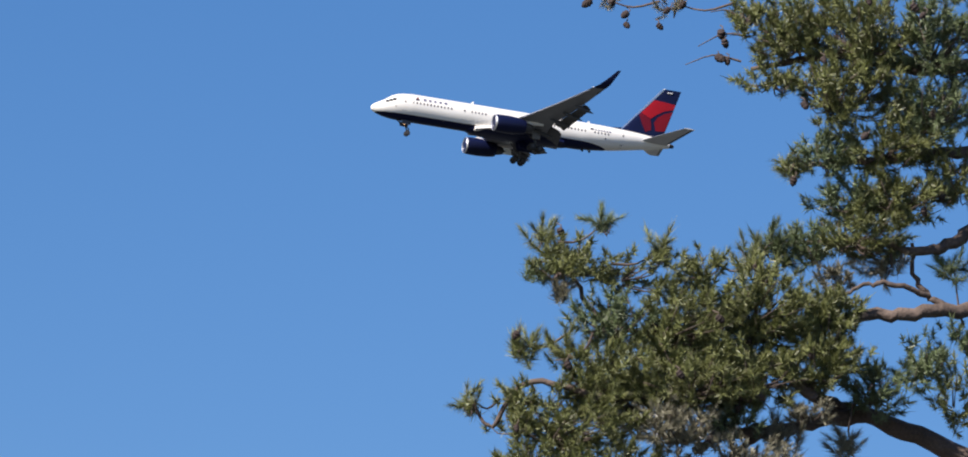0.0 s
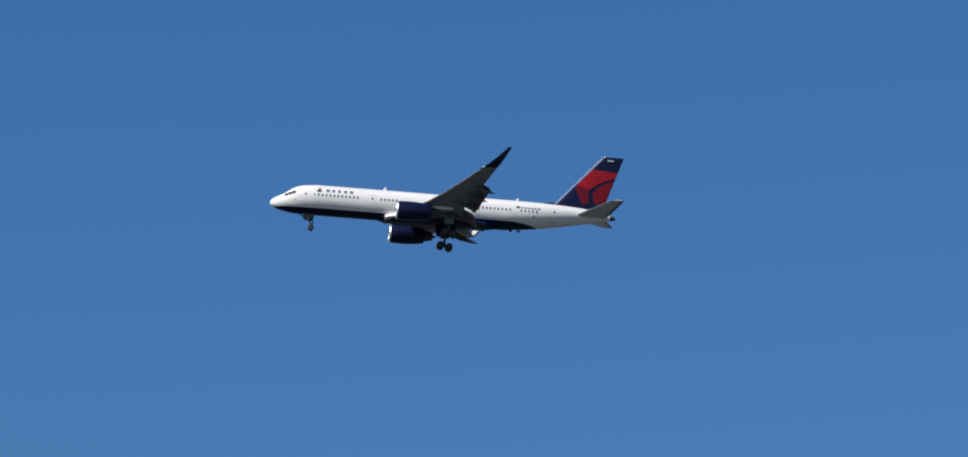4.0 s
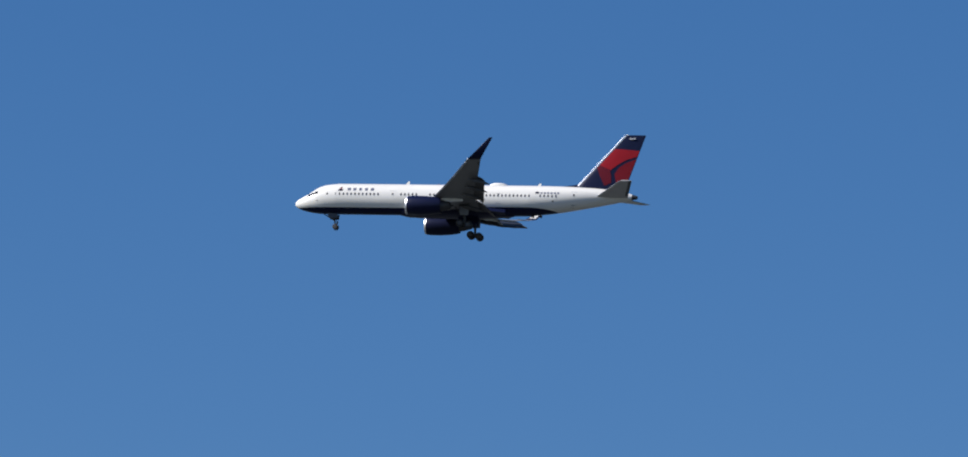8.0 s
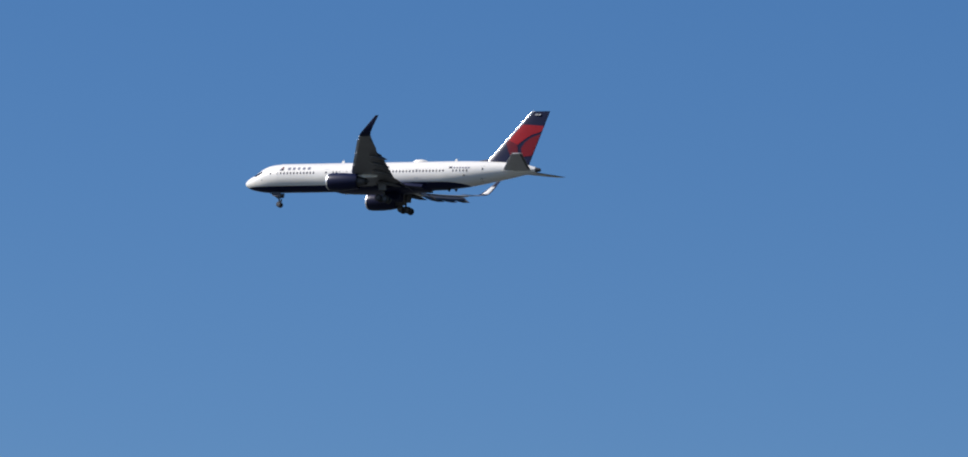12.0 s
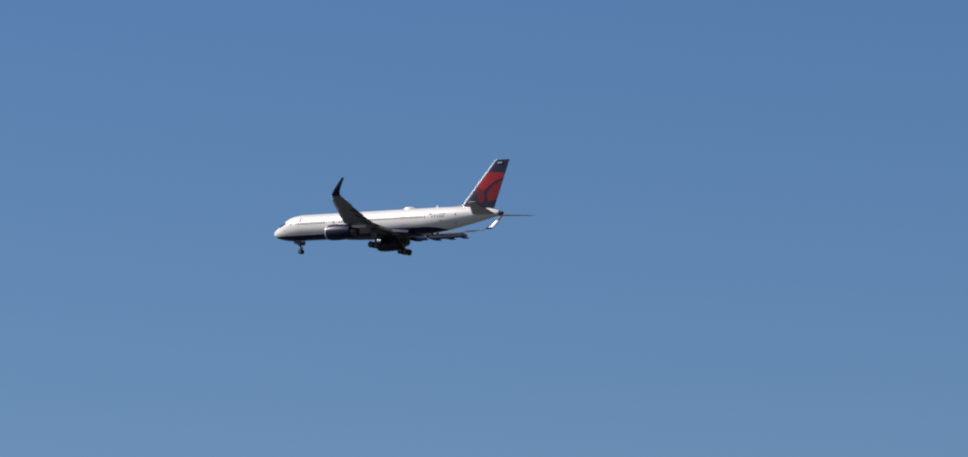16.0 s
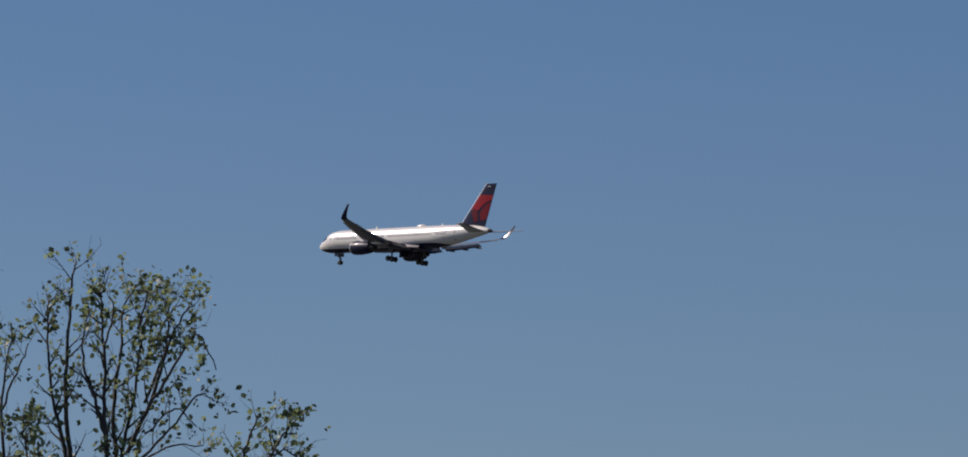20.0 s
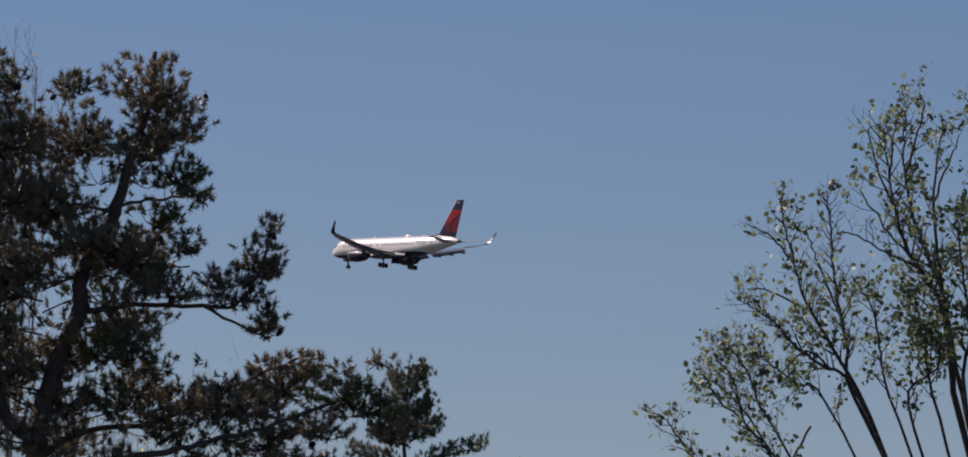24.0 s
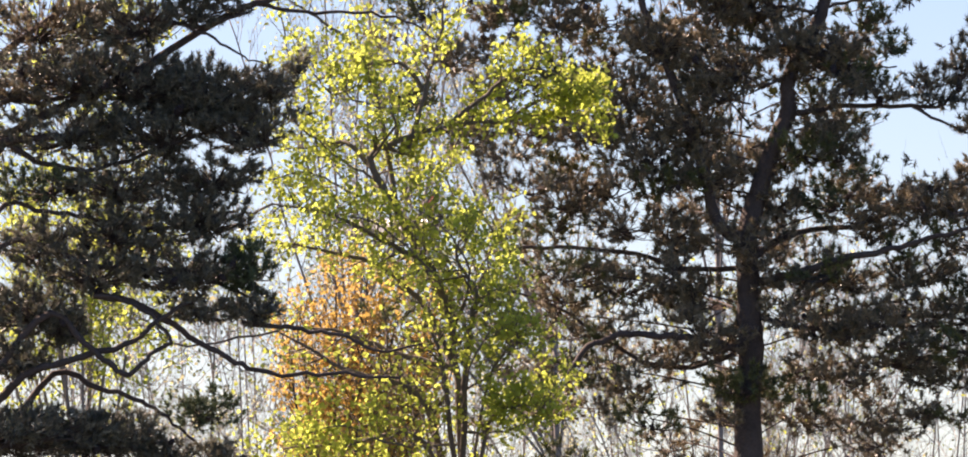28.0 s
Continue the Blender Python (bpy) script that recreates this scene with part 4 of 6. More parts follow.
    for a, b in (((-4.07, -0.4, 20.29), (-4.60, -0.5, 20.24)), ((-3.98, -0.4, 20.53), (-4.48, -0.5, 20.42)), ((-4.01, -0.4, 20.65), (-4.36, -0.5, 20.76))):
        tree.twig([a, (Vector(a) + Vector(b)) / 2 + Vector((0, 0, 0.08)), b], 0.012, 0.004, 4, 3)
    scatter_cones(tree, 45, 3)
    return tree.finish("foliage")


def build_young_poplar():
    tree = Grove("broadleaf_tree", "broad tree in spring with many rising stems and sparse small leaves", "tree", 46.78, 100, grey_bark)
    tree.solid("trunk", [(0, 0, -0.1), (0.05, 0, 3), (0, 0, 6.5), (0.02, 0, 9.0)], 0.30, 0.20, 14, 6, 0.015)
    g = dict(mat=green_leaf, leaf=0.084, per=0.82, lift=0.40, spread=0.58, taper=0.68)

    def grow(line, r0, reach, leaves):
        """One rising stem: its line, radius at the foot, reach of its shoots, leaves to a shoot."""
        x, y, z = line[-1]
        line[-1] = (x, y, z - 0.42 * reach)
        stem(tree, line, r0, 0.008, 1.5 * reach, density=1.5 * leaves, first=0.36 if line[0][0] == 0 else 0.12, **g)
    grow([(0, 0, 8.2), (-0.06, 0.04, 9.78), (-0.12, 0.08, 11.36), (-0.13, 0.1, 12.19), (-0.18, 0.12, 12.86), (-0.28, 0.14, 13.53), (-0.44, 0.16, 14.19), (-0.49, 0.18, 15.03), (-0.47, 0.2, 15.69)], 0.060, 0.50, 0.90)
    grow([(-0.18, 0.16, 13.2), (-0.25, 0.22, 14.2), (-0.21, 0.28, 15.05), (-0.16, 0.34, 15.77), (-0.1, 0.4, 16.16)], 0.036, 0.45, 0.80)
    grow([(0, 0, 8.2), (0.05, -0.06, 9.77), (0.1, -0.12, 11.34), (0.28, -0.15, 12.17), (0.3, -0.18, 12.99), (0.29, -0.21, 13.74), (0.26, -0.24, 14.57), (0.23, -0.27, 15.31), (0.2, -0.3, 15.68)], 0.064, 0.45, 0.90)
    grow([(0.29, -0.2, 13.57), (0.1, -0.3, 14.14), (-0.03, -0.4, 14.71), (0.07, -0.5, 15.4)], 0.030, 0.45, 0.80)
    grow([(0, 0, 8.2), (0.14, 0.06, 9.79), (0.29, 0.12, 11.37), (0.37, 0.15, 12.12), (0.44, 0.18, 12.87), (0.54, 0.21, 13.54), (0.68, 0.24, 14.21), (0.76, 0.27, 14.89), (0.9, 0.3, 15.61)], 0.056, 0.50, 1.20)
    grow([(0.46, 0.2, 13.04), (0.4, 0.28, 13.97), (0.49, 0.35, 14.73), (0.52, 0.42, 15.33), (0.67, 0.5, 15.8)], 0.034, 0.45, 1.00)
    grow([(0.58, 0.04, 13.35), (0.89, 0.06, 14.03), (1.09, 0.07, 14.7), (1.3, 0.09, 15.2), (1.48, 0.1, 15.58)], 0.034, 0.50, 1.50)
    grow([(0.85, -0.16, 13.92), (1.21, -0.24, 14.49), (1.5, -0.32, 14.9), (1.77, -0.4, 14.6)], 0.024, 0.45, 1.50)
    grow([(0.69, -0.08, 13.18), (1.14, -0.12, 13.63), (1.51, -0.16, 14.09), (1.73, -0.2, 14.21)], 0.020, 0.42, 1.10)
    grow([(0.81, 0.2, 14.04), (1.09, 0.3, 14.81), (1.13, 0.4, 15.33), (1.05, 0.5, 15.72)], 0.022, 0.45, 1.80)
    grow([(0.53, 0.16, 12.54), (0.86, 0.24, 12.65), (1.19, 0.32, 12.73), (1.44, 0.4, 12.9)], 0.016, 0.38, 0.70)
    grow([(0.45, -0.2, 11.83), (0.69, -0.3, 12.24), (1.06, -0.4, 12.48), (1.27, -0.5, 12.47)], 0.016, 0.36, 0.50)
    grow([(0, 0, 7), (0.41, 0.02, 8.97), (0.83, 0.04, 10.95), (1.4, 0.05, 11.78), (1.73, 0.06, 12.45), (2.06, 0.07, 12.87), (2.43, 0.08, 13.13), (2.67, 0.09, 13.4), (2.98, 0.1, 13.38)], 0.042, 0.42, 0.90)
    grow([(2.02, 0.12, 12.84), (2.16, 0.18, 13.39), (2.3, 0.24, 13.81), (2.34, 0.3, 14.03)], 0.022, 0.38, 1.00)
    grow([(2.42, -0.08, 13.11), (2.64, -0.14, 13.56), (2.83, -0.2, 13.76)], 0.018, 0.42, 1.60)
    grow([(0, 0, 6.6), (0.54, -0.08, 8.85), (1.07, -0.16, 11.1), (1.65, -0.21, 11.55), (2.06, -0.26, 11.84), (2.46, -0.3, 12.25), (2.79, -0.35, 12.57), (3.16, -0.4, 12.83)], 0.036, 0.44, 1.10)
    grow([(1.73, -0.24, 11.76), (1.89, -0.36, 12.16), (2.13, -0.48, 12.48), (2.29, -0.6, 12.59)], 0.022, 0.46, 2.00)
    grow([(2.47, 0.08, 12.28), (2.89, 0.12, 12.34), (3.22, 0.16, 12.64), (3.43, 0.2, 12.65)], 0.018, 0.40, 1.10)
    grow([(0, 0, 6.3), (0.74, 0.1, 8.76), (1.49, 0.2, 11.22), (2.32, 0.28, 11.81), (2.89, 0.35, 12.12), (3.35, 0.42, 12.01), (3.52, 0.5, 11.72)], 0.028, 0.40, 1.10)
    grow([(0, 0, 6), (0.82, -0.06, 8.57), (1.65, -0.12, 11.15), (2.47, -0.17, 11.4), (3.21, -0.21, 11.59), (3.66, -0.26, 11.62), (3.91, -0.3, 11.4)], 0.024, 0.40, 1.00)
    grow([(0, 0, 7.4), (-0.43, -0.08, 9.37), (-0.86, -0.16, 11.33), (-0.91, -0.19, 11.99), (-1.04, -0.23, 12.52), (-1.25, -0.26, 12.93), (-1.48, -0.3, 13.3), (-1.62, -0.33, 13.79), (-1.71, -0.37, 14.45), (-1.76, -0.4, 15.03)], 0.056, 0.48, 0.80)
    grow([(0, 0, 7.6), (-0.41, 0.1, 9.65), (-0.83, 0.2, 11.7), (-1, 0.25, 12.66), (-1.17, 0.3, 13.16), (-1.34, 0.35, 13.62), (-1.47, 0.4, 14.22), (-1.5, 0.45, 14.89), (-1.42, 0.5, 15.53)], 0.046, 0.45, 0.80)
    grow([(-0.95, 0.04, 12.34), (-1.05, 0.06, 13.18), (-1.1, 0.07, 13.93), (-1.04, 0.09, 14.6), (-0.97, 0.1, 15.06)], 0.030, 0.42, 0.70)
    grow([(0, 0, 7.2), (-0.36, -0.14, 9.26), (-0.72, -0.28, 11.32), (-0.65, -0.39, 12.05), (-0.71, -0.49, 12.78), (-0.79, -0.59, 13.43), (-0.84, -0.7, 13.75)], 0.036, 0.50, 1.20)
    grow([(0, 0, 7.6), (-0.23, 0.16, 9.49), (-0.45, 0.32, 11.38), (-0.52, 0.48, 12.14), (-0.61, 0.64, 12.83), (-0.75, 0.8, 13.43)], 0.030, 0.50, 1.20)
    grow([(-1.23, -0.08, 12.95), (-1.57, -0.11, 13.15), (-1.9, -0.14, 13.31), (-2.2, -0.17, 13.49), (-2.4, -0.2, 13.63)], 0.018, 0.34, 0.25)
    grow([(-1.42, 0.24, 13.19), (-1.76, 0.36, 13.62), (-2.02, 0.48, 14.01), (-2.11, 0.6, 14.36)], 0.018, 0.40, 0.45)
    grow([(0, 0, 7), (-0.57, -0.16, 9.16), (-1.15, -0.32, 11.31), (-1.25, -0.48, 11.95), (-1.34, -0.64, 12.51), (-1.42, -0.8, 12.78)], 0.030, 0.50, 1.50)
    grow([(0, 0, 6.6), (-0.86, 0.12, 8.98), (-1.73, 0.24, 11.36), (-1.86, 0.36, 12.12), (-1.98, 0.48, 12.63), (-2.09, 0.6, 12.99)], 0.026, 0.50, 0.90)
    grow([(0, 0, 6.6), (-1.09, 0.04, 8.95), (-2.18, 0.08, 11.3), (-2.28, 0.1, 12.01), (-2.4, 0.13, 12.59), (-2.47, 0.15, 13.17), (-2.5, 0.18, 13.76), (-2.54, 0.2, 14.25)], 0.036, 0.36, 0.22)
    grow([(-2.41, 0.24, 12.52), (-2.62, 0.36, 13.03), (-2.76, 0.48, 13.46), (-2.85, 0.6, 13.77)], 0.018, 0.34, 0.30)
    grow([(0, 0, 6.4), (-1.07, -0.06, 8.88), (-2.14, -0.12, 11.36), (-2.39, -0.15, 11.8), (-2.64, -0.18, 12.26), (-2.85, -0.21, 12.63), (-2.97, -0.24, 13.12), (-3.1, -0.27, 13.58), (-3.14, -0.3, 14.11)], 0.036, 0.40, 0.70)
    grow([(-2.98, 0.04, 13.11), (-3.2, 0.06, 13.41), (-3.41, 0.08, 13.57), (-3.51, 0.1, 13.78)], 0.016, 0.38, 0.50)
    grow([(0, 0, 6.2), (-1.07, 0.1, 8.78), (-2.15, 0.2, 11.35), (-2.61, 0.26, 11.75), (-2.97, 0.32, 12.02), (-3.22, 0.38, 12.32), (-3.49, 0.44, 12.53), (-3.71, 0.5, 12.85)], 0.032, 0.40, 0.50)
    grow([(-2.47, -0.24, 11.64), (-2.8, -0.36, 11.89), (-3.12, -0.48, 11.61), (-3.28, -0.6, 11.68)], 0.018, 0.42, 1.30)
    grow([(0, 0, 6), (-1.27, 0.04, 8.61), (-2.55, 0.08, 11.21), (-2.93, 0.12, 11.49), (-3.27, 0.16, 11.75), (-3.6, 0.2, 12.17)], 0.022, 0.40, 0.55)
    grow([(0, 0, 5.6), (-1.65, -0.06, 8.25), (-3.29, -0.12, 10.9), (-3.54, -0.18, 11.51), (-3.79, -0.24, 11.91), (-3.94, -0.3, 12.11)], 0.022, 0.40, 0.39)
    grow([(0, 0, 5.4), (-1.73, 0.08, 8.12), (-3.46, 0.16, 10.84), (-3.8, 0.24, 11.3), (-4.06, 0.32, 11.55), (-4.21, 0.4, 11.77)], 0.020, 0.38, 0.33)
    grow([(0, 0, 7.6), (0, -0.24, 9.46), (0, -0.48, 11.31), (-0.23, -0.72, 11.77), (-0.32, -0.96, 12.24), (-0.27, -1.2, 12.71)], 0.030, 0.50, 1.20)
    grow([(0, 0, 7.6), (0.1, -0.26, 9.45), (0.21, -0.52, 11.3), (0.53, -0.78, 11.69), (0.58, -1.04, 12.08), (0.55, -1.3, 12.54)], 0.030, 0.46, 1.60)
    grow([(0, 0, 7), (-0.73, -0.24, 9.07), (-1.47, -0.48, 11.13), (-1.07, -0.72, 11.6), (-1.11, -0.96, 11.99), (-1.27, -1.2, 12.29)], 0.028, 0.46, 1.80)
    grow([(0, 0, 6.6), (0.46, 0.18, 9), (0.91, 0.36, 11.4), (1.33, 0.63, 11.51), (1.5, 0.9, 11.87)], 0.020, 0.42, 0.70)
    grow([(0, 0, 5.2), (-1.1, 0.06, 7.11), (-2.2, 0.12, 9.02), (-2.79, 0.15, 9.6), (-3.34, 0.17, 9.9), (-3.84, 0.2, 10.16), (-4.17, 0.22, 10.37), (-4.4, 0.25, 10.58), (-4.66, 0.27, 10.96), (-4.81, 0.3, 11.3)], 0.036, 0.38, 0.44)
    grow([(0, 0, 5.4), (-1.09, -0.08, 7.32), (-2.19, -0.16, 9.24), (-2.77, -0.2, 9.89), (-3.16, -0.24, 10.24), (-3.4, -0.28, 10.65), (-3.68, -0.32, 11.02), (-3.8, -0.36, 11.55), (-4.03, -0.4, 11.96)], 0.036, 0.40, 0.44)
    grow([(-3.83, 0.04, 10.08), (-4.16, 0.07, 9.94), (-4.41, 0.1, 9.86)], 0.016, 0.30, 0.44)
    grow([(-3.7, 0.16, 11.06), (-3.99, 0.24, 11.28), (-4.2, 0.32, 11.62), (-4.29, 0.4, 11.84)], 0.016, 0.36, 0.44)
    grow([(0, 0, 4.6), (-1.26, 0.1, 6.65), (-2.53, 0.2, 8.7), (-3.77, 0.28, 9.05), (-4.43, 0.35, 9.43), (-4.84, 0.42, 9.89), (-4.86, 0.5, 10.19)], 0.026, 0.42, 0.88)
    grow([(0, 0, 4.4), (-1.3, -0.1, 6.46), (-2.61, -0.2, 8.51), (-4.16, -0.3, 8.76), (-4.8, -0.4, 9.17), (-5.12, -0.5, 9.62)], 0.026, 0.42, 0.72)
    grow([(0, 0, 4.8), (-1.26, -0.12, 6.86), (-2.52, -0.24, 8.91), (-3.33, -0.36, 9.4), (-3.9, -0.48, 9.61), (-4.26, -0.6, 9.72)], 0.022, 0.38, 0.66)
    grow([(-2.78, 0.24, 10.94), (-3.1, 0.36, 10.45), (-3.43, 0.48, 10.3), (-3.68, 0.6, 10.48)], 0.018, 0.38, 0.44)
    grow([(-1.63, 0.3, 13.87), (-1.82, 0.3, 14.33), (-1.96, 0.3, 14.87), (-1.93, 0.3, 15.16)], 0.018, 0.42, 1.20)
    grow([(-1.48, -0.3, 14.21), (-1.33, -0.3, 14.71), (-1.2, -0.3, 15.17), (-1.29, -0.3, 15.46)], 0.018, 0.42, 1.20)
    grow([(-1.69, 0.6, 14.24), (-1.65, 0.6, 14.83), (-1.6, 0.6, 15.25)], 0.018, 0.42, 1.20)
    grow([(-1.1, 0.5, 13.98), (-0.86, 0.5, 14.57), (-0.76, 0.5, 15.07)], 0.018, 0.45, 1.00)
    grow([(0.73, 0.5, 13.24), (1.19, 0.5, 13.5), (1.6, 0.5, 13.67)], 0.016, 0.42, 1.20)
    grow([(0.81, -0.5, 13.54), (1.22, -0.5, 13.88), (1.5, -0.5, 13.8)], 0.016, 0.42, 1.20)
    grow([(0.89, 0.7, 14.86), (1.18, 0.7, 15.37), (1.3, 0.7, 15.62)], 0.016, 0.42, 1.60)
    grow([(0.71, -0.6, 14.94), (0.83, -0.6, 15.36), (0.79, -0.6, 15.65)], 0.016, 0.42, 1.60)
    grow([(0.26, 0.7, 14.86), (0.39, 0.7, 15.36), (0.34, 0.7, 15.74)], 0.016, 0.42, 1.20)
    grow([(-2.83, 0.6, 12.55), (-3.33, 0.6, 12.8), (-3.59, 0.6, 13.01)], 0.016, 0.40, 0.44)
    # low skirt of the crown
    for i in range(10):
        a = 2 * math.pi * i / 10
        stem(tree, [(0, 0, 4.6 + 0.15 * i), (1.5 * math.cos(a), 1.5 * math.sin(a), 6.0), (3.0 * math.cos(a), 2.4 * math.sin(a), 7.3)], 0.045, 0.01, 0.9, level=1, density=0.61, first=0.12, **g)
    return tree.finish("foliage")


def build_bare_tree(name, label, bearing, distance, foot, tops, bark, r0, reach=0.6, density=0.0, mat=None, leaf=0.06, level=1, per=1.0, spread=0.45):
    """A slim tree whose stems end at the tops given."""
    tree = Grove(name, label, "tree", bearing, distance, bark)
    low = min(t[2] for t in tops)
    tree.solid("trunk", [(0, 0, -0.1), (0.03, 0, low * 0.35), (0, 0, low * foot)], r0, r0 * 0.7, 12, 6, 0.012)
    for t in tops:
        a = Vector((0, 0, low * foot * rng.uniform(0.75, 0.98)))
        b = Vector(t)
        stem(tree, [a, a.lerp(b, 0.4) + Vector((0.12 * (b.x - a.x), 0, 0.05 * (b.z - a.z))), a.lerp(b, 0.75), b], r0 * 0.4, 0.010, reach, level, density, leaf, mat, spread, 0.7, 0.2, per)
    return tree.finish("foliage")


def build_main_pine():
    tree = Grove("pine_tree", "dark backlit pine with open spreading limbs and tufted needles", "tree", 54.29, 90, pine_bark, "pines")
    tree.pockets = ((0.61, 9.64, 0.37, 0.21), (0.46, 11.54, 0.44, 0.28), (0.64, 12.93, 0.37, 0.33), (1.24, 12.59, 0.33, 0.15), (-1.59, 12.77, 0.26, 0.41), (-0.39, 9.19, 0.21, 0.30), (2.2, 9.57, 0.21, 0.13), (3.48, 9.35, 0.35, 0.24), (2.67, 9.46, 0.16, 0.16), (0.72, 11.6, 0.21, 0.18), (-0.34, 9.07, 0.21, 0.33), (0.29, 8.47, 0.15, 0.30), (3.26, 9.8, 0.33, 0.10), (2.43, 7.98, 0.44, 0.22), (3.55, 8.38, 0.52, 0.18), (-1.26, 9.9, 0.26, 0.18), (1.19, 10.03, 0.22, 0.10))
    tree.solid("trunk", [(0, 0, -0.1), (0.02, 0, 2.6), (0.03, 0, 5.2), (-0.02, 0, 7.76), (0.03, 0, 8.51), (0.01, 0, 9.25), (0.03, 0, 10.00), (0.24, 0, 10.74), (0.50, 0, 11.41), (0.57, 0, 11.94), (0.94, 0, 12.61), (1.13, 0, 13.29), (1.36, 0.1, 13.98), (1.43, 0.1, 14.58)], 0.21, 0.03, 14, 7, 0.006)
    tree.solid("limb", [(0.03, 0, 9.85), (-0.36, -0.2, 10.13), (-0.65, -0.3, 11.23), (-1.02, -0.3, 12.20), (-1.25, -0.3, 12.95), (-1.32, -0.3, 13.70), (-1.03, -0.3, 14.37)], 0.08, 0.02, 9, label="second rising stem")
    tree.solid("limb", [(0.10, 0, 9.38), (0.61, -0.2, 9.47), (1.12, -0.3, 9.61), (1.64, -0.4, 9.70), (2.16, -0.4, 9.82), (2.90, -0.4, 10.03), (3.79, -0.4, 10.40)], 0.054, 0.02)
    tree.solid("limb", [(0.61, 0, 11.41), (1.13, -0.2, 11.47), (1.87, -0.3, 11.44), (2.39, -0.3, 11.46), (2.68, -0.3, 11.90), (2.83, -0.3, 12.43)], 0.036, 0.012)
    tree.solid("limb", [(2.01, -0.3, 11.44), (2.39, -0.3, 11.23), (2.79, -0.3, 11.07)], 0.022, 0.010)
    tree.solid("limb", [(0.13, 0, 9.70), (0.61, 0.3, 9.99), (1.43, 0.4, 10.11), (2.18, 0.5, 10.49), (2.93, 0.5, 10.79), (3.30, 0.5, 10.94)], 0.043, 0.012)
    tree.solid("limb", [(-0.06, 0, 8.58), (-0.50, -0.3, 8.63), (-0.94, -0.5, 8.71), (-1.53, -0.6, 8.72), (-1.97, -0.6, 8.53), (-2.19, -0.6, 8.13)], 0.050, 0.03)
    tree.solid("limb", [(-0.06, 0, 9.55), (-0.65, 0.2, 9.57), (-1.55, 0.3, 9.80), (-2.44, 0.3, 9.86), (-3.04, 0.3, 9.84)], 0.036, 0.02)
    tree.solid("limb", [(-0.17, 0, 8.51), (-0.80, 0.2, 8.37), (-1.40, 0.3, 8.53), (-2.29, 0.4, 9.14), (-3.11, 0.4, 9.43)], 0.036, 0.012)
    tree.solid("limb", [(0.94, 0, 12.61), (0.61, -0.2, 12.66), (0.24, -0.3, 12.73), (-0.06, -0.3, 13.25)], 0.025, 0.012)
    tree.solid("limb", [(0.94, 0, 12.69), (1.43, 0.2, 12.79), (1.95, 0.2, 12.86), (2.14, 0.2, 12.94)], 0.022, 0.010)
    tree.solid("limb", [(0.57, 0, 11.90), (0.24, -0.3, 11.72), (-0.06, -0.4, 11.89), (-0.36, -0.4, 12.00)], 0.022, 0.012)
    tree.solid("limb", [(0.61, 0, 11.98), (1.28, 0.2, 11.96), (1.88, 0.2, 11.98)], 0.020, 0.010)
    tree.solid("limb", [(0.16, 0, 8.95), (0.83, 0.2, 8.82), (1.80, 0.3, 8.98), (2.62, 0.3, 8.90)], 0.036, 0.015)
    s = lambda x, y, z, w, h, n, mat=brown_needles, **k: pine_spray(tree, x, y, z, w, h, n * (0.66 if x < -0.9 and z < 10.8 else 1.0), mat, scale=1.2, fill=1.8, kinds=TUFTS, gap=0.08, strew=0.025, holes=10.0, bunch=1, **k)
    # crown top, right stem
    s(1.36, 0, 14.19, 0.55, 0.35, 55)
    s(1.65, 0, 13.66, 0.42, 0.28, 40)
    s(1.13, 0.2, 13.39, 0.40, 0.26, 30, blue_needles)
    s(1.73, 0.1, 13.08, 0.32, 0.22, 30, blue_needles)
    s(1.95, 0.1, 12.81, 0.20, 0.10, 10)
    s(1.43, 0.2, 12.56, 0.34, 0.16, 20)
    s(1.80, 0.2, 12.26, 0.22, 0.16, 16, blue_needles)
    s(0.83, -0.2, 12.18, 0.60, 0.22, 70)
    s(0.46, -0.2, 12.29, 0.40, 0.22, 44)
    s(1.43, 0.2, 11.85, 0.38, 0.16, 22, blue_needles)
    s(0.24, -0.2, 12.74, 0.40, 0.28, 34)
    s(0.39, 0, 13.59, 0.55, 0.40, 55)
    s(1.13, -0.2, 11.02, 0.34, 0.26, 34)
    s(0.83, 0.2, 11.21, 0.22, 0.16, 18)
    # crown top, left stem
    s(-0.80, -0.3, 14.15, 0.7, 0.4, 70)
    s(-0.36, -0.3, 13.55, 0.55, 0.42, 80)
    s(-1.10, -0.2, 13.26, 0.45, 0.40, 56)
    s(-0.36, -0.3, 12.80, 0.50, 0.40, 80)
    s(-0.95, -0.3, 12.28, 0.50, 0.34, 66)
    s(-0.36, -0.3, 11.98, 0.55, 0.34, 74)
    s(-1.32, -0.3, 11.68, 0.42, 0.30, 44)
    s(-0.65, -0.3, 11.31, 0.52, 0.32, 66)
    s(-1.24, -0.3, 10.93, 0.50, 0.28, 46, brown_needles)
    s(-0.50, -0.2, 10.72, 0.52, 0.30, 64)
    s(-1.99, -0.2, 13.26, 0.46, 0.44, 44)
    s(-2.29, -0.2, 13.71, 0.50, 0.36, 44)
    s(-2.21, -0.2, 12.59, 0.36, 0.26, 28)
    s(-3.04, 0, 13.51, 0.55, 0.28, 34, brown_needles)
    s(0.24, 0.2, 10.91, 0.40, 0.30, 50)
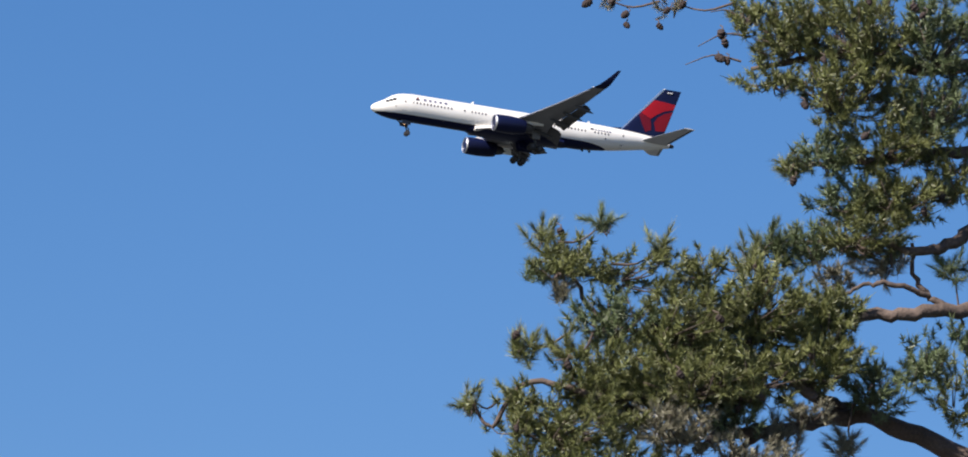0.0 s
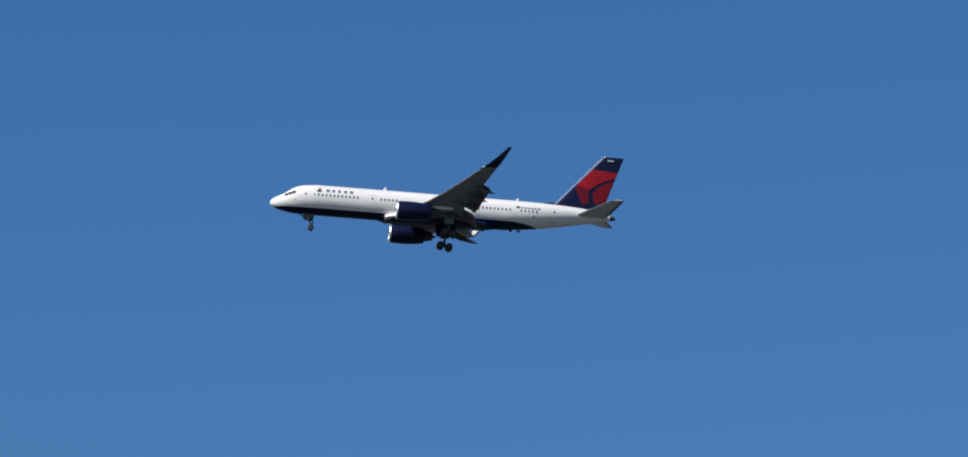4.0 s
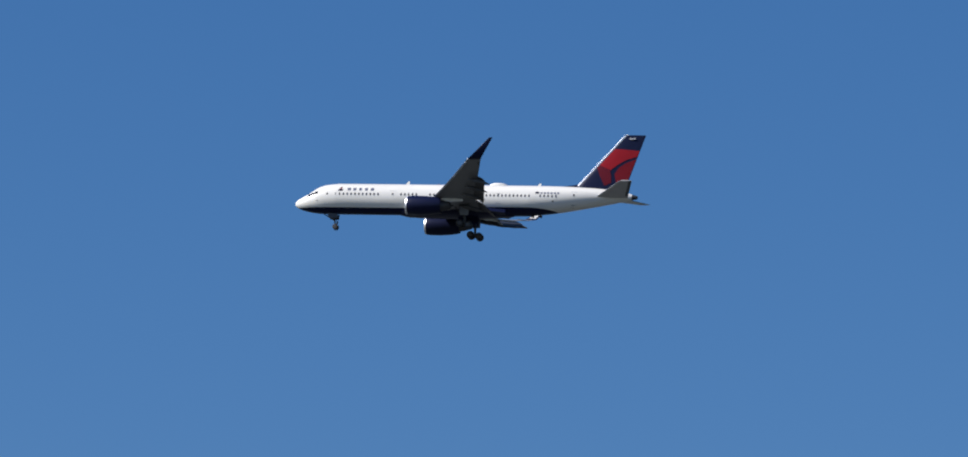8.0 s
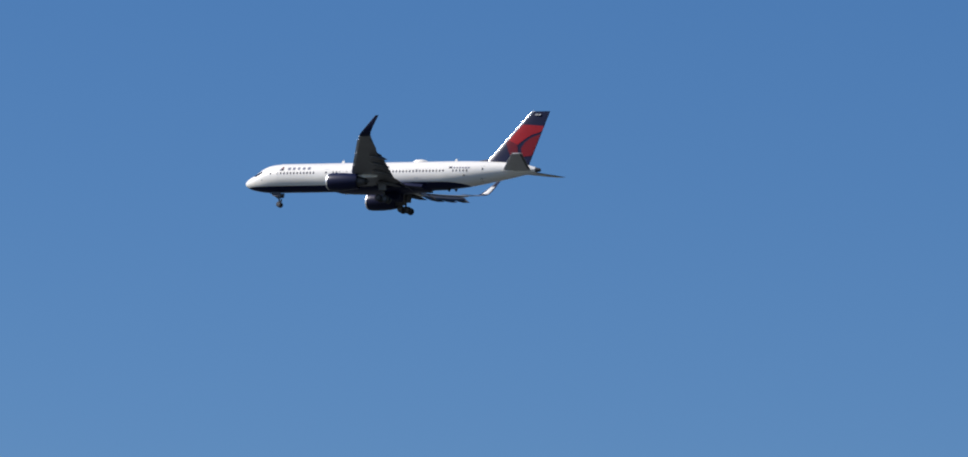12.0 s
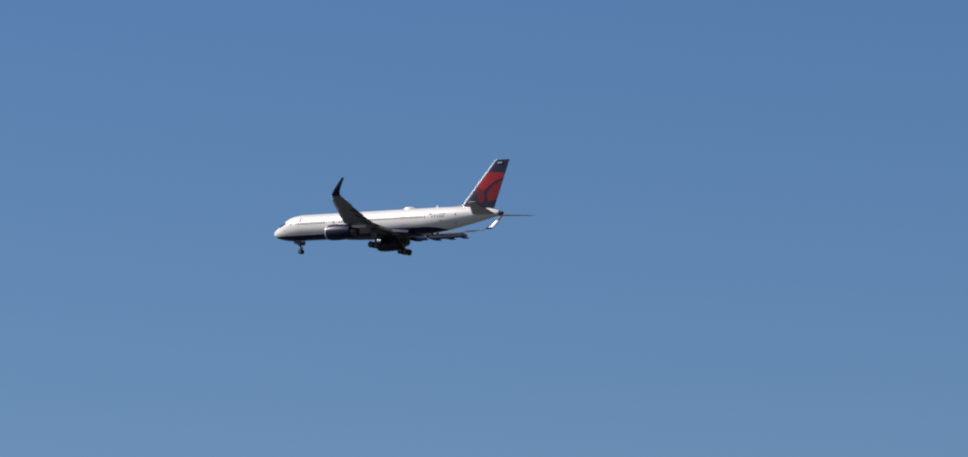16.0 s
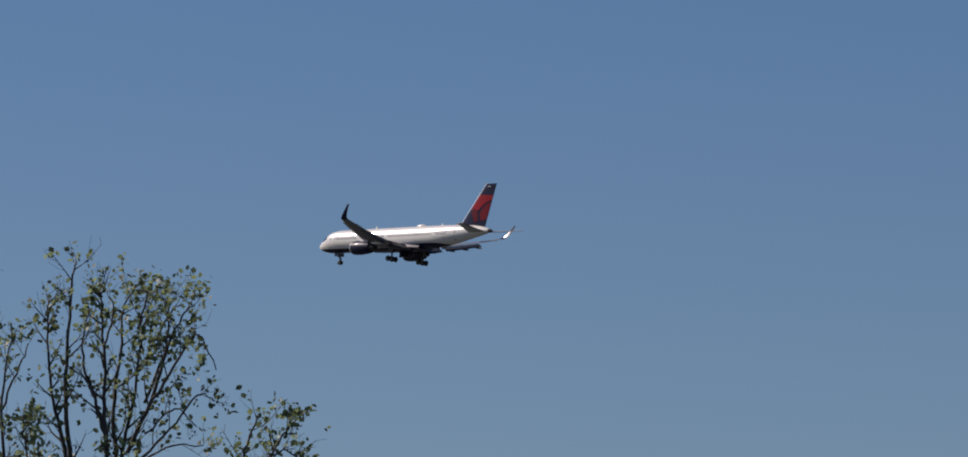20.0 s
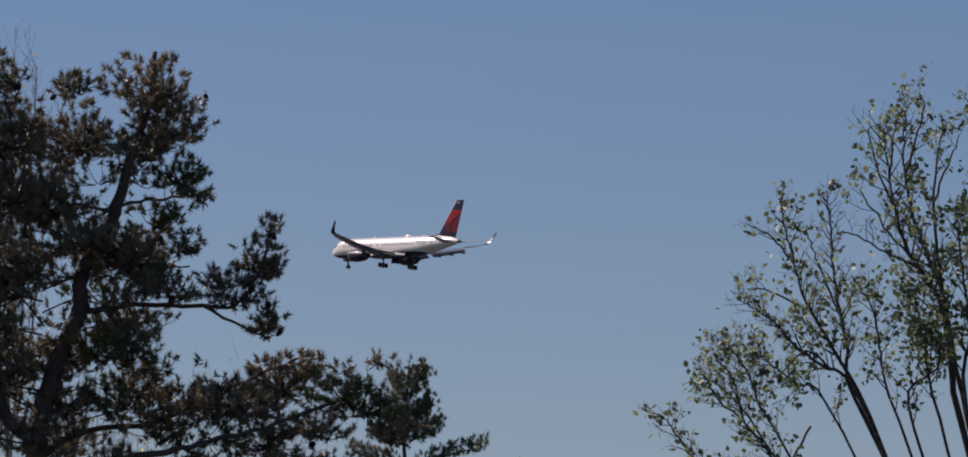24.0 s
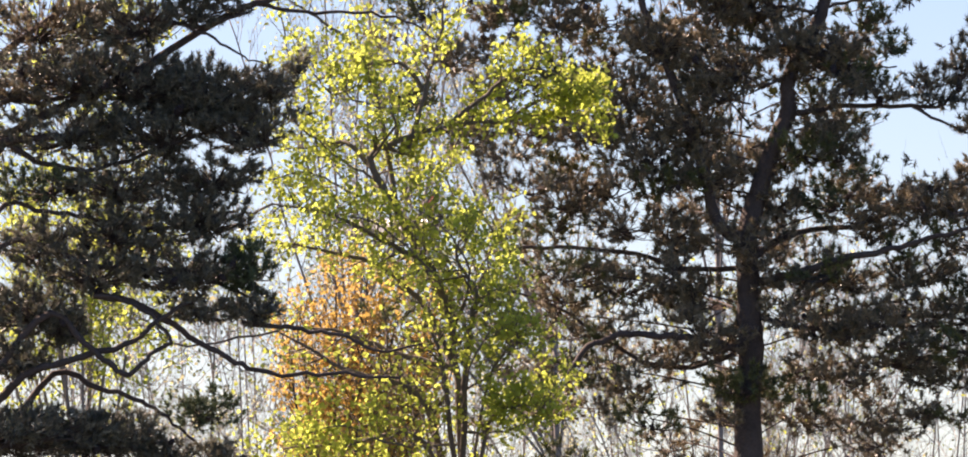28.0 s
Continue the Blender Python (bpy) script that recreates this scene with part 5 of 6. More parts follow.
    s(0.39, 0.2, 10.39, 0.42, 0.26, 46)
    s(0.98, 0.2, 10.39, 0.40, 0.26, 34, blue_needles)
    for x, y, z in ((-4.39, 0.3, 13.40), (-4.01, 0.1, 12.77), (-4.39, 0.4, 12.28), (-3.56, 0.2, 12.18), (-2.97, 0.3, 12.72), (-2.96, 0, 11.79), (-4.09, 0.3, 11.75), (-2.37, 0.3, 12.05), (-1.92, 0.2, 11.88), (-2.44, 0.2, 11.29), (-3.34, 0.4, 11.23), (-1.78, 0.4, 11.31), (-1.70, 0.3, 12.72), (-3.88, 0.4, 13.64), (-1.62, 0.3, 10.55)):
        s(x, y, z, 0.36, 0.22, 24, (brown_needles, pine_needles, brown_needles)[int(abs(x * 7)) % 3])
    # left side boughs
    s(-2.07, 0.2, 10.46, 0.70, 0.30, 60, brown_needles)
    s(-2.74, 0.3, 10.62, 0.45, 0.22, 24, brown_needles)
    s(-1.32, 0, 10.14, 0.55, 0.28, 50, brown_needles)
    s(-0.80, 0, 10.00, 0.50, 0.28, 46)
    s(-1.40, 0.2, 9.42, 0.60, 0.30, 52, brown_needles)
    s(-2.29, 0.3, 9.28, 0.50, 0.22, 30, brown_needles)
    s(-1.99, 0.3, 8.90, 0.50, 0.20, 26, brown_needles)
    s(-0.65, 0, 9.18, 0.45, 0.30, 44)
    s(-0.80, 0, 8.51, 0.50, 0.18, 22)
    s(-1.40, 0.2, 8.22, 0.60, 0.18, 20, brown_needles)
    s(-2.66, 0.3, 8.38, 0.50, 0.22, 22, brown_needles)
    s(-0.06, 0.2, 7.85, 0.60, 0.20, 24)
    for x, y, z in ((-4.31, 0.4, 10.56), (-3.69, -0.2, 10.20), (-4.08, 0.3, 9.72), (-3.31, -0.3, 9.30), (-2.80, -0.3, 9.97), (-4.21, 0, 9.10), (-3.63, 0.4, 8.69), (-3.02, -0.2, 8.86), (-4.07, 0.2, 8.30), (-2.20, -0.4, 9.66), (-1.54, -0.3, 8.93), (-1.91, -0.2, 8.34), (-0.95, -0.4, 9.51), (-0.35, -0.5, 8.62), (0.38, -0.5, 8.91), (0.83, -0.3, 9.52), (1.56, -0.4, 8.92), (2.45, -0.3, 8.56)):
        s(x, y, z, 0.42, 0.22, 16, (brown_needles, pine_needles)[int(abs(x * 7)) % 2])
    for x, y, z in ((1.09, -0.5, 11.55), (1.42, -0.5, 11.62), (1.75, -0.5, 11.57), (1.27, -0.4, 11.78)):
        s(x, y, z, 0.20, 0.10, 13)
    # right side boughs
    s(2.61, -0.3, 11.98, 0.26, 0.26, 26)
    s(2.83, -0.3, 12.39, 0.16, 0.16, 13)
    s(2.24, -0.3, 11.76, 0.26, 0.18, 18)
    s(2.79, -0.3, 11.90, 0.16, 0.14, 12)
    s(2.72, -0.3, 11.20, 0.22, 0.13, 16)
    s(2.03, 0.4, 10.86, 0.10, 0.08, 6)
    s(2.93, 0.5, 10.64, 0.46, 0.28, 64)
    s(2.48, 0.4, 10.33, 0.44, 0.26, 50)
    s(3.27, 0.5, 10.79, 0.24, 0.18, 22)
    s(1.80, 0.3, 10.40, 0.40, 0.22, 34)
    s(1.43, 0.2, 10.01, 0.42, 0.18, 28, brown_needles)
    s(3.64, -0.4, 10.40, 0.40, 0.26, 38, blue_needles)
    s(4.12, -0.4, 10.78, 0.15, 0.10, 10)
    s(3.68, -0.4, 10.70, 0.12, 0.09, 8)
    s(4.01, -0.4, 10.26, 0.34, 0.26, 34, blue_needles)
    s(3.34, -0.3, 9.97, 0.40, 0.20, 28)
    s(4.30, -0.4, 9.96, 0.26, 0.18, 20)
    s(2.77, 0.2, 9.87, 0.44, 0.20, 28)
    s(2.02, 0.2, 9.49, 0.50, 0.20, 34, brown_needles)
    s(1.28, 0.2, 9.42, 0.45, 0.20, 30)
    s(2.17, 0.3, 8.98, 0.66, 0.26, 66)
    s(1.13, 0.3, 8.90, 0.60, 0.26, 56)
    s(3.07, 0.3, 8.98, 0.50, 0.24, 36, blue_needles)
    s(3.66, 0.3, 8.90, 0.46, 0.20, 28, brown_needles)
    s(1.87, 0.3, 8.46, 0.70, 0.18, 34)
    s(2.91, 0.3, 8.38, 0.60, 0.20, 34)
    s(0.68, 0.3, 8.31, 0.50, 0.18, 24)
    s(1.58, 0.3, 7.79, 0.9, 0.20, 26)
    s(3.51, 0.3, 7.93, 0.7, 0.26, 30)
    s(-3.42, 0.2, 13.31, 0.5, 0.3, 30, brown_needles)
    s(-2.67, 0.2, 12.94, 0.4, 0.26, 26)
    s(2.91, 0.2, 9.34, 0.44, 0.16, 26, blue_needles)
    s(3.58, 0.2, 9.27, 0.34, 0.16, 20, blue_needles)
    s(4.03, 0.2, 9.12, 0.26, 0.12, 14, brown_needles)
    s(4.10, 0.1, 9.56, 0.22, 0.14, 14)
    for x, z, w, n in ((2.18, 10.17, 0.34, 16), (2.62, 10.29, 0.34, 16), (3.07, 10.06, 0.34, 18), (3.4, 9.61, 0.34, 18), (2.92, 9.43, 0.34, 16), (3.55, 8.98, 0.34, 18), (3.07, 8.79, 0.36, 18), (2.58, 8.98, 0.36, 18), (3.7, 8.49, 0.34, 14), (2.47, 9.58, 0.34, 14), (3.96, 9.2, 0.26, 10), (4.03, 8.61, 0.3, 12)):
        s(x, 0.3, z, w, 0.6 * w, 0.55 * n, (brown_needles, dusky_needles)[n % 4 // 2])
    for x, z, w, n in ((2.85, 12.0, 0.16, 8), (2.45, 11.58, 0.34, 12), (2.8, 11.33, 0.20, 8), (2.2, 11.55, 0.3, 8)):
        s(x, -0.3, z, w, 0.16, n, dusky_needles)
    for x, z, n in ((2.3, 8.25, 14), (3.0, 8.75, 16), (3.7, 8.75, 14), (4.2, 8.85, 12), (3.0, 8.05, 14), (4.2, 7.9, 14), (1.9, 7.7, 12), (1.2, 8.25, 10), (4.4, 9.3, 12)):
        s(x, 0.2, z, 0.45, 0.18, n, dusky_needles)
    # loose boughs all round the stems fill the crown
    for i in range(46):
        a, h = 2.4 * i, 6.6 + 0.135 * i
        ln = (2.7 - 0.22 * abs(h - 8.2)) * rng.uniform(0.45, 1.0)
        e = Vector((ln * math.cos(a) - 0.5 + 0.06 * (h - 8), 0.8 + 1.2 * math.sin(a), h + 0.2))
        tree.twig([(0.02 * (h - 8), 0, h - 0.2), tuple(e * 0.55 + Vector((0, 0, 0.45 * (h - 0.1)))), tuple(e)], 0.013, 0.006, 4, 3)
        s(*e, 0.5, 0.24, 26, (brown_needles, pine_needles, brown_needles)[i % 3])
    # small boughs everywhere between the limbs, inside the crown's uneven right edge
    for i in range(17):
        for j in range(11):
            h = 7.9 + 0.39 * i + rng.uniform(-0.15, 0.15)
            edge = float(np.interp(h, (7.9, 8.6, 9.4, 10.2, 10.7, 11.0, 11.6, 12.2, 13.0, 14.5), (3.6, 3.5, 3.3, 3.2, 2.4, 1.2, 1.4, 1.6, 1.8, 1.9)))
            u = -3.3 + (edge + 3.3) * (j + rng.uniform(0.1, 0.9)) / 11
            v = rng.uniform(-0.5, 0.9)
            s(u, v, h, 0.32, 0.18, 10, (brown_needles, dusky_needles, pine_needles, brown_needles)[rng.integers(0, 4)])
    scatter_cones(tree, 110, 4)
    return tree.finish("foliage")


def build_small_pine():
    tree = Grove("pine_tree", "small young pine with upturned needle sprays", "tree", 51.44, 96, pine_bark, "pines")
    tree.solid("trunk", [(0, 0, -0.1), (0, 0, 4), (-0.00, 0, 8.64), (-0.02, 0, 9.59), (-0.06, 0, 10.39), (0.00, 0, 11.34)], 0.07, 0.012, 10, 6, 0.004)

    def tufted_limb(pts):
        """A slim limb with upturned tufts all along its outer part."""
        line = tree.solid("limb", pts, 0.018, 0.006, 6, wobble=0.005)
        at, way, size = [], [], []
        for i in range(3, len(line)):
            for j in range(15):
                p = line[i].lerp(line[i - 1], rng.uniform()) + Vector((rng.normal(0, 0.06), rng.normal(0, 0.14), rng.uniform(-0.05, 0.15)))
                at.append(tuple(p))
                way.append(np.array([0.35 * (line[-1].x - line[0].x), 0, 0.8]) + rng.normal(0, 0.35, 3))
                size.append(rng.uniform(0.6, 1.0))
            tree.tips.append(tuple(line[i]))
        brushes(tree, at, way, size, (dusky_needles, blue_needles)[rng.integers(0, 2)], TUFTS)

    tufted_limb([(-0.01, 0, 10.09), (0.47, 0.05, 10.21), (1.02, 0.1, 10.33)])
    tufted_limb([(-0.01, 0, 9.56), (0.38, 0, 9.68), (0.78, 0, 9.8), (1.13, 0, 9.88), (1.45, 0, 10.01)])
    tufted_limb([(0, 0, 8.83), (0.46, 0, 8.86), (0.9, 0, 8.92), (1.34, 0, 8.97), (1.76, 0, 9.13)])
    tufted_limb([(-0.02, 0, 10.06), (-0.41, 0, 10.15), (-0.76, 0, 10.26)])
    tufted_limb([(-0.02, 0, 9.59), (-0.36, 0.05, 9.83), (-0.71, 0.1, 10.04)])
    tufted_limb([(-0.02, 0, 9.1), (-0.45, 0, 9.24), (-0.85, 0, 9.36)])
    tufted_limb([(-0.03, -0, 8.71), (-0.37, -0.05, 8.81), (-0.63, -0.1, 8.99)])
    tufted_limb([(-0.02, 0, 10.58), (0.14, 0, 10.73), (0.28, 0, 10.94)])
    tufted_limb([(-0.02, 0, 10.49), (-0.21, 0, 10.66), (-0.4, 0, 10.84)])
    tufted_limb([(-0.02, 0, 10.84), (-0.14, 0.05, 11.07), (-0.21, 0.1, 11.27)])
    tufted_limb([(-0.01, -0, 10.93), (0.11, -0.05, 11.12), (0.2, -0.1, 11.31)])
    tufted_limb([(-0.02, -0, 10.33), (-0.27, -0.1, 10.37), (-0.49, -0.2, 10.47)])
    tufted_limb([(-0, 0, 10.38), (0.19, 0.1, 10.48), (0.37, 0.2, 10.59)])
    tufted_limb([(-0.01, 0, 9.26), (0.38, 0.2, 9.31), (0.69, 0.4, 9.44)])
    tufted_limb([(-0.02, -0, 9.83), (0.25, -0.2, 9.9), (0.47, -0.4, 10.05)])
    tufted_limb([(-0.02, -0, 9.39), (-0.28, -0.2, 9.5), (-0.45, -0.4, 9.66)])
    tufted_limb([(-0.01, 0, 8.51), (0.55, 0.15, 8.56), (1.08, 0.3, 8.73)])
    s = lambda *a, **k: pine_spray(tree, *a, scale=0.72, fill=1.6, up=0.6, kinds=TUFTS, gap=0.06, strew=0.03, holes=8.0, bunch=2, **k)
    s(0, 0, 11.35, 0.16, 0.10, 8, dusky_needles)
    s(-0.05, 0, 10.93, 0.30, 0.30, 26, dusky_needles)
    s(-0.1, 0, 10.58, 0.24, 0.22, 14, brown_needles)
    for i in range(9):
        a = 2 * math.pi * i * 0.38
        h = 3.4 + 0.34 * i
        e = (1.3 * math.cos(a), 1.3 * math.sin(a), h + 0.3)
        tree.solid("limb", [(0, 0, h), (e[0] * 0.5, e[1] * 0.5, h + 0.05), e], 0.03, 0.01, 6)
        s(*e, 0.5, 0.12, 22)
    scatter_cones(tree, 14, 5)
    return tree.finish("foliage")


def build_lime_tree():
    tree = Grove("broadleaf_tree", "spring tree with glowing yellow-green young leaves", "tree", 56.50, 82, brown_bark)
    tree.solid("trunk", [(0, 0, -0.1), (0.1, 0, 3), (0.00, 0, 7.09), (-0.06, 0.1, 8.04)], 0.065, 0.035, 12, 6, 0.008)
    g = dict(mat=lime_leaf, leaf=0.063, spread=0.65, lift=0.25, first=0.28, per=1.2, airy=0.25)
    stem(tree, [(0, 0, 5.5), (-0.37, 0, 7.36), (-1.24, -0.2, 7.77), (-1.97, -0.2, 8.21)], 0.05, 0.010, 0.6, density=2.0, **g)
    stem(tree, [(-0.03, 0, 7.77), (-0.70, 0.2, 7.99), (-1.24, 0.3, 8.21), (-2.05, 0.3, 8.30)], 0.04, 0.010, 0.6, density=2.4, **g)
    stem(tree, [(-0.02, 0, 8.04), (-0.28, -0.3, 8.83), (-0.68, -0.4, 9.09), (-1.35, -0.4, 9.44), (-2.02, -0.4, 9.58)], 0.05, 0.010, 0.55, density=10, **g)
    stem(tree, [(-0.06, 0, 7.77), (-0.36, 0.3, 8.47), (-0.89, 0.4, 8.96), (-1.64, 0.4, 9.18), (-2.25, 0.4, 9.25)], 0.04, 0.010, 0.45, density=5, **g)
    stem(tree, [(-0.05, 0, 8.31), (-0.68, 0, 9.54), (-0.94, 0, 10.09), (-0.67, 0, 10.29), (-0.13, 0, 10.45), (0.55, 0, 10.51), (1.23, 0, 10.57), (1.57, 0, 10.53)], 0.05, 0.008, 0.45, density=10.4, **g)
    stem(tree, [(-0.95, 0, 10.02), (-1.22, 0.2, 10.31), (-1.49, 0.3, 10.29), (-2.03, 0.3, 10.23)], 0.03, 0.008, 0.6, density=6.2, **g)
    stem(tree, [(-0.68, 0.2, 9.63), (-0.81, 0.4, 10.54), (-0.94, 0.5, 11.03), (-1.21, 0.5, 11.51)], 0.035, 0.008, 0.7, density=9.6, **g)
    stem(tree, [(-0.54, 0.1, 10.23), (-0.33, 0.2, 10.92), (-0.18, 0.2, 11.46), (-0.11, 0.2, 12.01)], 0.035, 0.008, 0.7, density=11.1, **g)
    stem(tree, [(-0.13, 0, 10.42), (0.42, -0.3, 10.85), (0.76, -0.4, 11.04), (1.16, -0.4, 10.97)], 0.03, 0.008, 0.45, density=10.4, **g)
    stem(tree, [(0.55, 0, 10.51), (0.96, -0.2, 10.72), (1.30, -0.3, 10.84), (1.57, -0.3, 10.84)], 0.025, 0.008, 0.38, density=10.4, **g)
    stem(tree, [(-0.33, 0.2, 10.85), (-0.66, 0.3, 11.21), (-1.35, 0.4, 11.09), (-1.76, 0.4, 10.89)], 0.03, 0.008, 0.7, density=8.1, **g)
    stem(tree, [(-1.21, 0.5, 11.51), (-1.61, 0.5, 11.79), (-2.02, 0.5, 12.07)], 0.02, 0.008, 0.6, density=6.6, **g)
    stem(tree, [(0, 0, 6.5), (0.11, -0.3, 8.15), (0.19, -0.4, 8.61), (-0.01, -0.4, 8.95), (0.13, -0.4, 9.42)], 0.04, 0.008, 0.7, density=10, **g)
    stem(tree, [(0, 0, 6.0), (-0.16, -0.4, 7.60), (-0.29, -0.5, 8.14), (-0.35, -0.5, 8.54)], 0.035, 0.008, 0.7, density=8, **g)
    stem(tree, [(0, 0, 6.0), (0.31, -0.4, 7.60), (0.58, -0.5, 7.99), (0.72, -0.5, 8.19)], 0.02, 0.008, 0.6, density=7, **g)
    stem(tree, [(0, 0, 5.6), (0.30, -0.4, 7.13), (0.57, -0.5, 7.32), (1.04, -0.5, 7.38)], 0.03, 0.008, 0.5, density=9.6, **g)
    stem(tree, [(0, 0, 5.2), (-0.37, -0.2, 6.95), (-1.24, -0.3, 6.95), (-1.92, -0.3, 6.92)], 0.035, 0.010, 0.7, density=9.6, **g)
    stem(tree, [(0, 0, 4.6), (-0.71, -0.2, 6.48), (-1.38, -0.3, 6.61), (-2.19, -0.3, 6.69)], 0.035, 0.010, 0.7, density=8.1, **g)
    for pts in ([(-0.05, 0.1, 8.45), (-0.35, -0.7, 8.86), (-0.94, -0.8, 9.33), (-1.61, -0.8, 9.47)], [(-0.03, 0, 7.49), (0.38, -0.5, 7.72), (0.65, -0.6, 8.12), (0.39, -0.6, 8.59)],
                [(0.00, 0, 7.09), (0.50, -0.4, 7.06), (0.91, -0.5, 7.31), (1.05, -0.5, 7.78)], [(-0.05, 0.1, 8.18), (0.12, -0.6, 8.80), (-0.14, -0.7, 9.26), (-0.54, -0.7, 9.54)], [(-0.04, 0, 6.95), (-0.70, -0.6, 6.92), (-1.24, -0.6, 7.13), (-1.64, -0.6, 7.07)],
                [(-0.05, 0.1, 8.32), (0.26, 0.3, 8.94), (0.40, 0.4, 9.29), (0.13, 0.4, 9.63)], [(0.00, 0, 7.16), (0.11, -0.7, 7.71), (0.31, -0.8, 8.10), (0.65, -0.8, 8.44)]):
        stem(tree, pts, 0.016, 0.006, 0.6, density=8, **g)
    stem(tree, [(-1.97, -0.2, 8.21), (-2.99, -0.2, 8.06), (-3.39, -0.2, 8.33), (-3.72, -0.2, 8.47)], 0.015, 0.006, 0.5, density=6.6, **g)
    stem(tree, [(-2.02, -0.4, 9.58), (-3.00, 0.6, 9.28), (-4.24, 0.8, 9.45), (-4.85, 0.8, 9.60)], 0.015, 0.006, 0.6, density=5.8, **g)
    stem(tree, [(-2.02, 0.5, 12.07), (-3.00, 1, 11.87), (-3.96, 1, 11.61), (-4.92, 1, 11.20)], 0.015, 0.006, 0.7, density=6.6, **g)
    for pts in ([(-0.68, 0, 9.54), (-1.21, -0.3, 9.72), (-1.62, -0.4, 9.92), (-2.02, -0.4, 9.85)], [(-0.81, 0, 9.81), (-1.35, -0.2, 10.14), (-1.75, -0.3, 10.47), (-2.08, -0.3, 10.68)], [(-0.68, 0.2, 9.69), (-0.95, 0.5, 9.93), (-0.54, 0.6, 10.07), (0.00, 0.6, 10.00)],
                [(-0.94, 0.5, 11.03), (-1.35, 0.3, 10.87), (-1.61, 0.2, 11.14), (-1.81, 0.2, 11.48)], [(-0.94, 0, 10.09), (-0.66, -0.5, 10.50), (-1.20, -0.6, 10.77), (-0.99, -0.6, 11.17)]):
        stem(tree, pts, 0.016, 0.006, 0.55, density=8.5, **g)
    for i in range(9):
        a, h = 2.4 * i, 5.6 + 0.17 * i
        e = Vector((-0.3 + 0.85 * math.cos(a), 0.5 + 0.8 * math.sin(a), h + 1.1)) if i > 5 else Vector((-1.2 + 0.9 * math.cos(a), 0.3, 7.0 + 0.1 * i))
        stem(tree, [(0, 0, h - 0.8), (e.x * 0.5, e.y * 0.5, h), tuple(e)], 0.016, 0.006, 0.6, density=1.1, **g)
    return tree.finish("foliage")


def build_left_pine():
    tree = Grove("pine_tree", "dark shaded pine with heavy drooping needle masses", "tree", 60.62, 76, pine_bark, "pines")
    tree.pockets = ((1.88, 7.98, 0.25, 0.14), (1.94, 7.42, 0.37, 0.19), (2.69, 7.41, 0.34, 0.19), (1.37, 7.11, 0.25, 0.16), (3.47, 10.75, 0.37, 0.25), (3.31, 10.56, 0.31, 0.25), (2.38, 8.48, 0.19, 0.09))
    tree.solid("trunk", [(0, 0, -0.1), (0.05, 0, 4), (0, 0, 9), (0.05, 0, 13), (0, 0, 16)], 0.26, 0.06, 14, 8, 0.015)
    tree.solid("limb", [(0, 0, 5.2), (0.69, 0, 6.86), (1.06, -0.2, 7.28), (1.56, -0.2, 7.47), (2.06, -0.2, 7.59), (2.43, -0.2, 7.84), (2.81, -0.2, 8.08)], 0.052, 0.018)
    tree.solid("limb", [(0, 0, 6.3), (1.19, -0.3, 7.84), (1.62, -0.3, 7.65), (1.90, -0.3, 7.39), (2.10, -0.3, 7.30), (2.33, -0.3, 7.48), (2.52, -0.3, 7.67), (2.15, -0.3, 7.99), (1.75, -0.3, 8.10)], 0.039, 0.015)
    tree.solid("limb", [(0, 0, 5.0), (1.19, 0.2, 7.19), (1.81, 0.2, 7.19), (2.25, 0.2, 7.05), (2.56, 0.2, 6.83), (2.94, 0.2, 6.51)], 0.039, 0.012)
    tree.solid("limb", [(1.76, 0, 8.12), (2.25, 0, 8.01), (2.75, 0, 7.69), (3.19, 0, 7.44), (3.56, 0, 7.31), (4.19, 0, 7.31), (4.88, 0, 7.25)], 0.039, 0.015)
    tree.solid("limb", [(0, 0, 8.2), (0.77, 0, 9.56), (1.20, 0, 9.48), (1.70, 0, 9.40), (2.46, 0, 9.61), (3.34, 0, 9.93)], 0.039, 0.014)
    tree.solid("limb", [(0, 0, 7.4), (0.76, 0, 8.94), (1.26, 0, 8.96), (1.70, 0, 8.91), (2.45, 0, 8.80), (3.20, 0, 8.98)], 0.031, 0.014)
    tree.solid("limb", [(0, 0, 8.8), (0.77, 0, 10.00), (1.21, 0, 10.09), (2.09, 0, 10.25), (2.90, 0, 10.37)], 0.031, 0.014)
    tree.solid("limb", [(0, 0, 9.8), (1.46, 0, 11.01), (2.40, 0, 10.91), (2.91, 0, 10.88), (3.35, 0, 11.00)], 0.039, 0.014)
    tree.solid("limb", [(0, 0, 6.8), (0.82, 0, 8.62), (1.76, 0, 8.42), (2.70, 0, 8.35), (3.44, 0, 8.03)], 0.039, 0.014)
    tree.solid("limb", [(0, 0, 9.4), (1.6, 0.1, 10.1)] + [(3.08, 0.1, 10.94), (3.52, 0.1, 11.12), (4.02, 0.1, 11.28), (4.65, 0.1, 11.36), (5.29, 0.1, 11.36), (5.92, 0.1, 11.23)], 0.05, 0.010)
    tree.solid("limb", [(3.46, 0.1, 11.1), (3.96, 0.1, 11.02), (4.53, 0.1, 11), (4.97, 0.1, 10.92), (5.28, 0.1, 10.72)], 0.022, 0.008)
    tree.solid("limb", [(2.69, -0.1, 10.88), (3.07, -0.1, 10.68), (3.32, -0.1, 10.53), (3.54, -0.1, 10.45)], 0.018, 0.006)
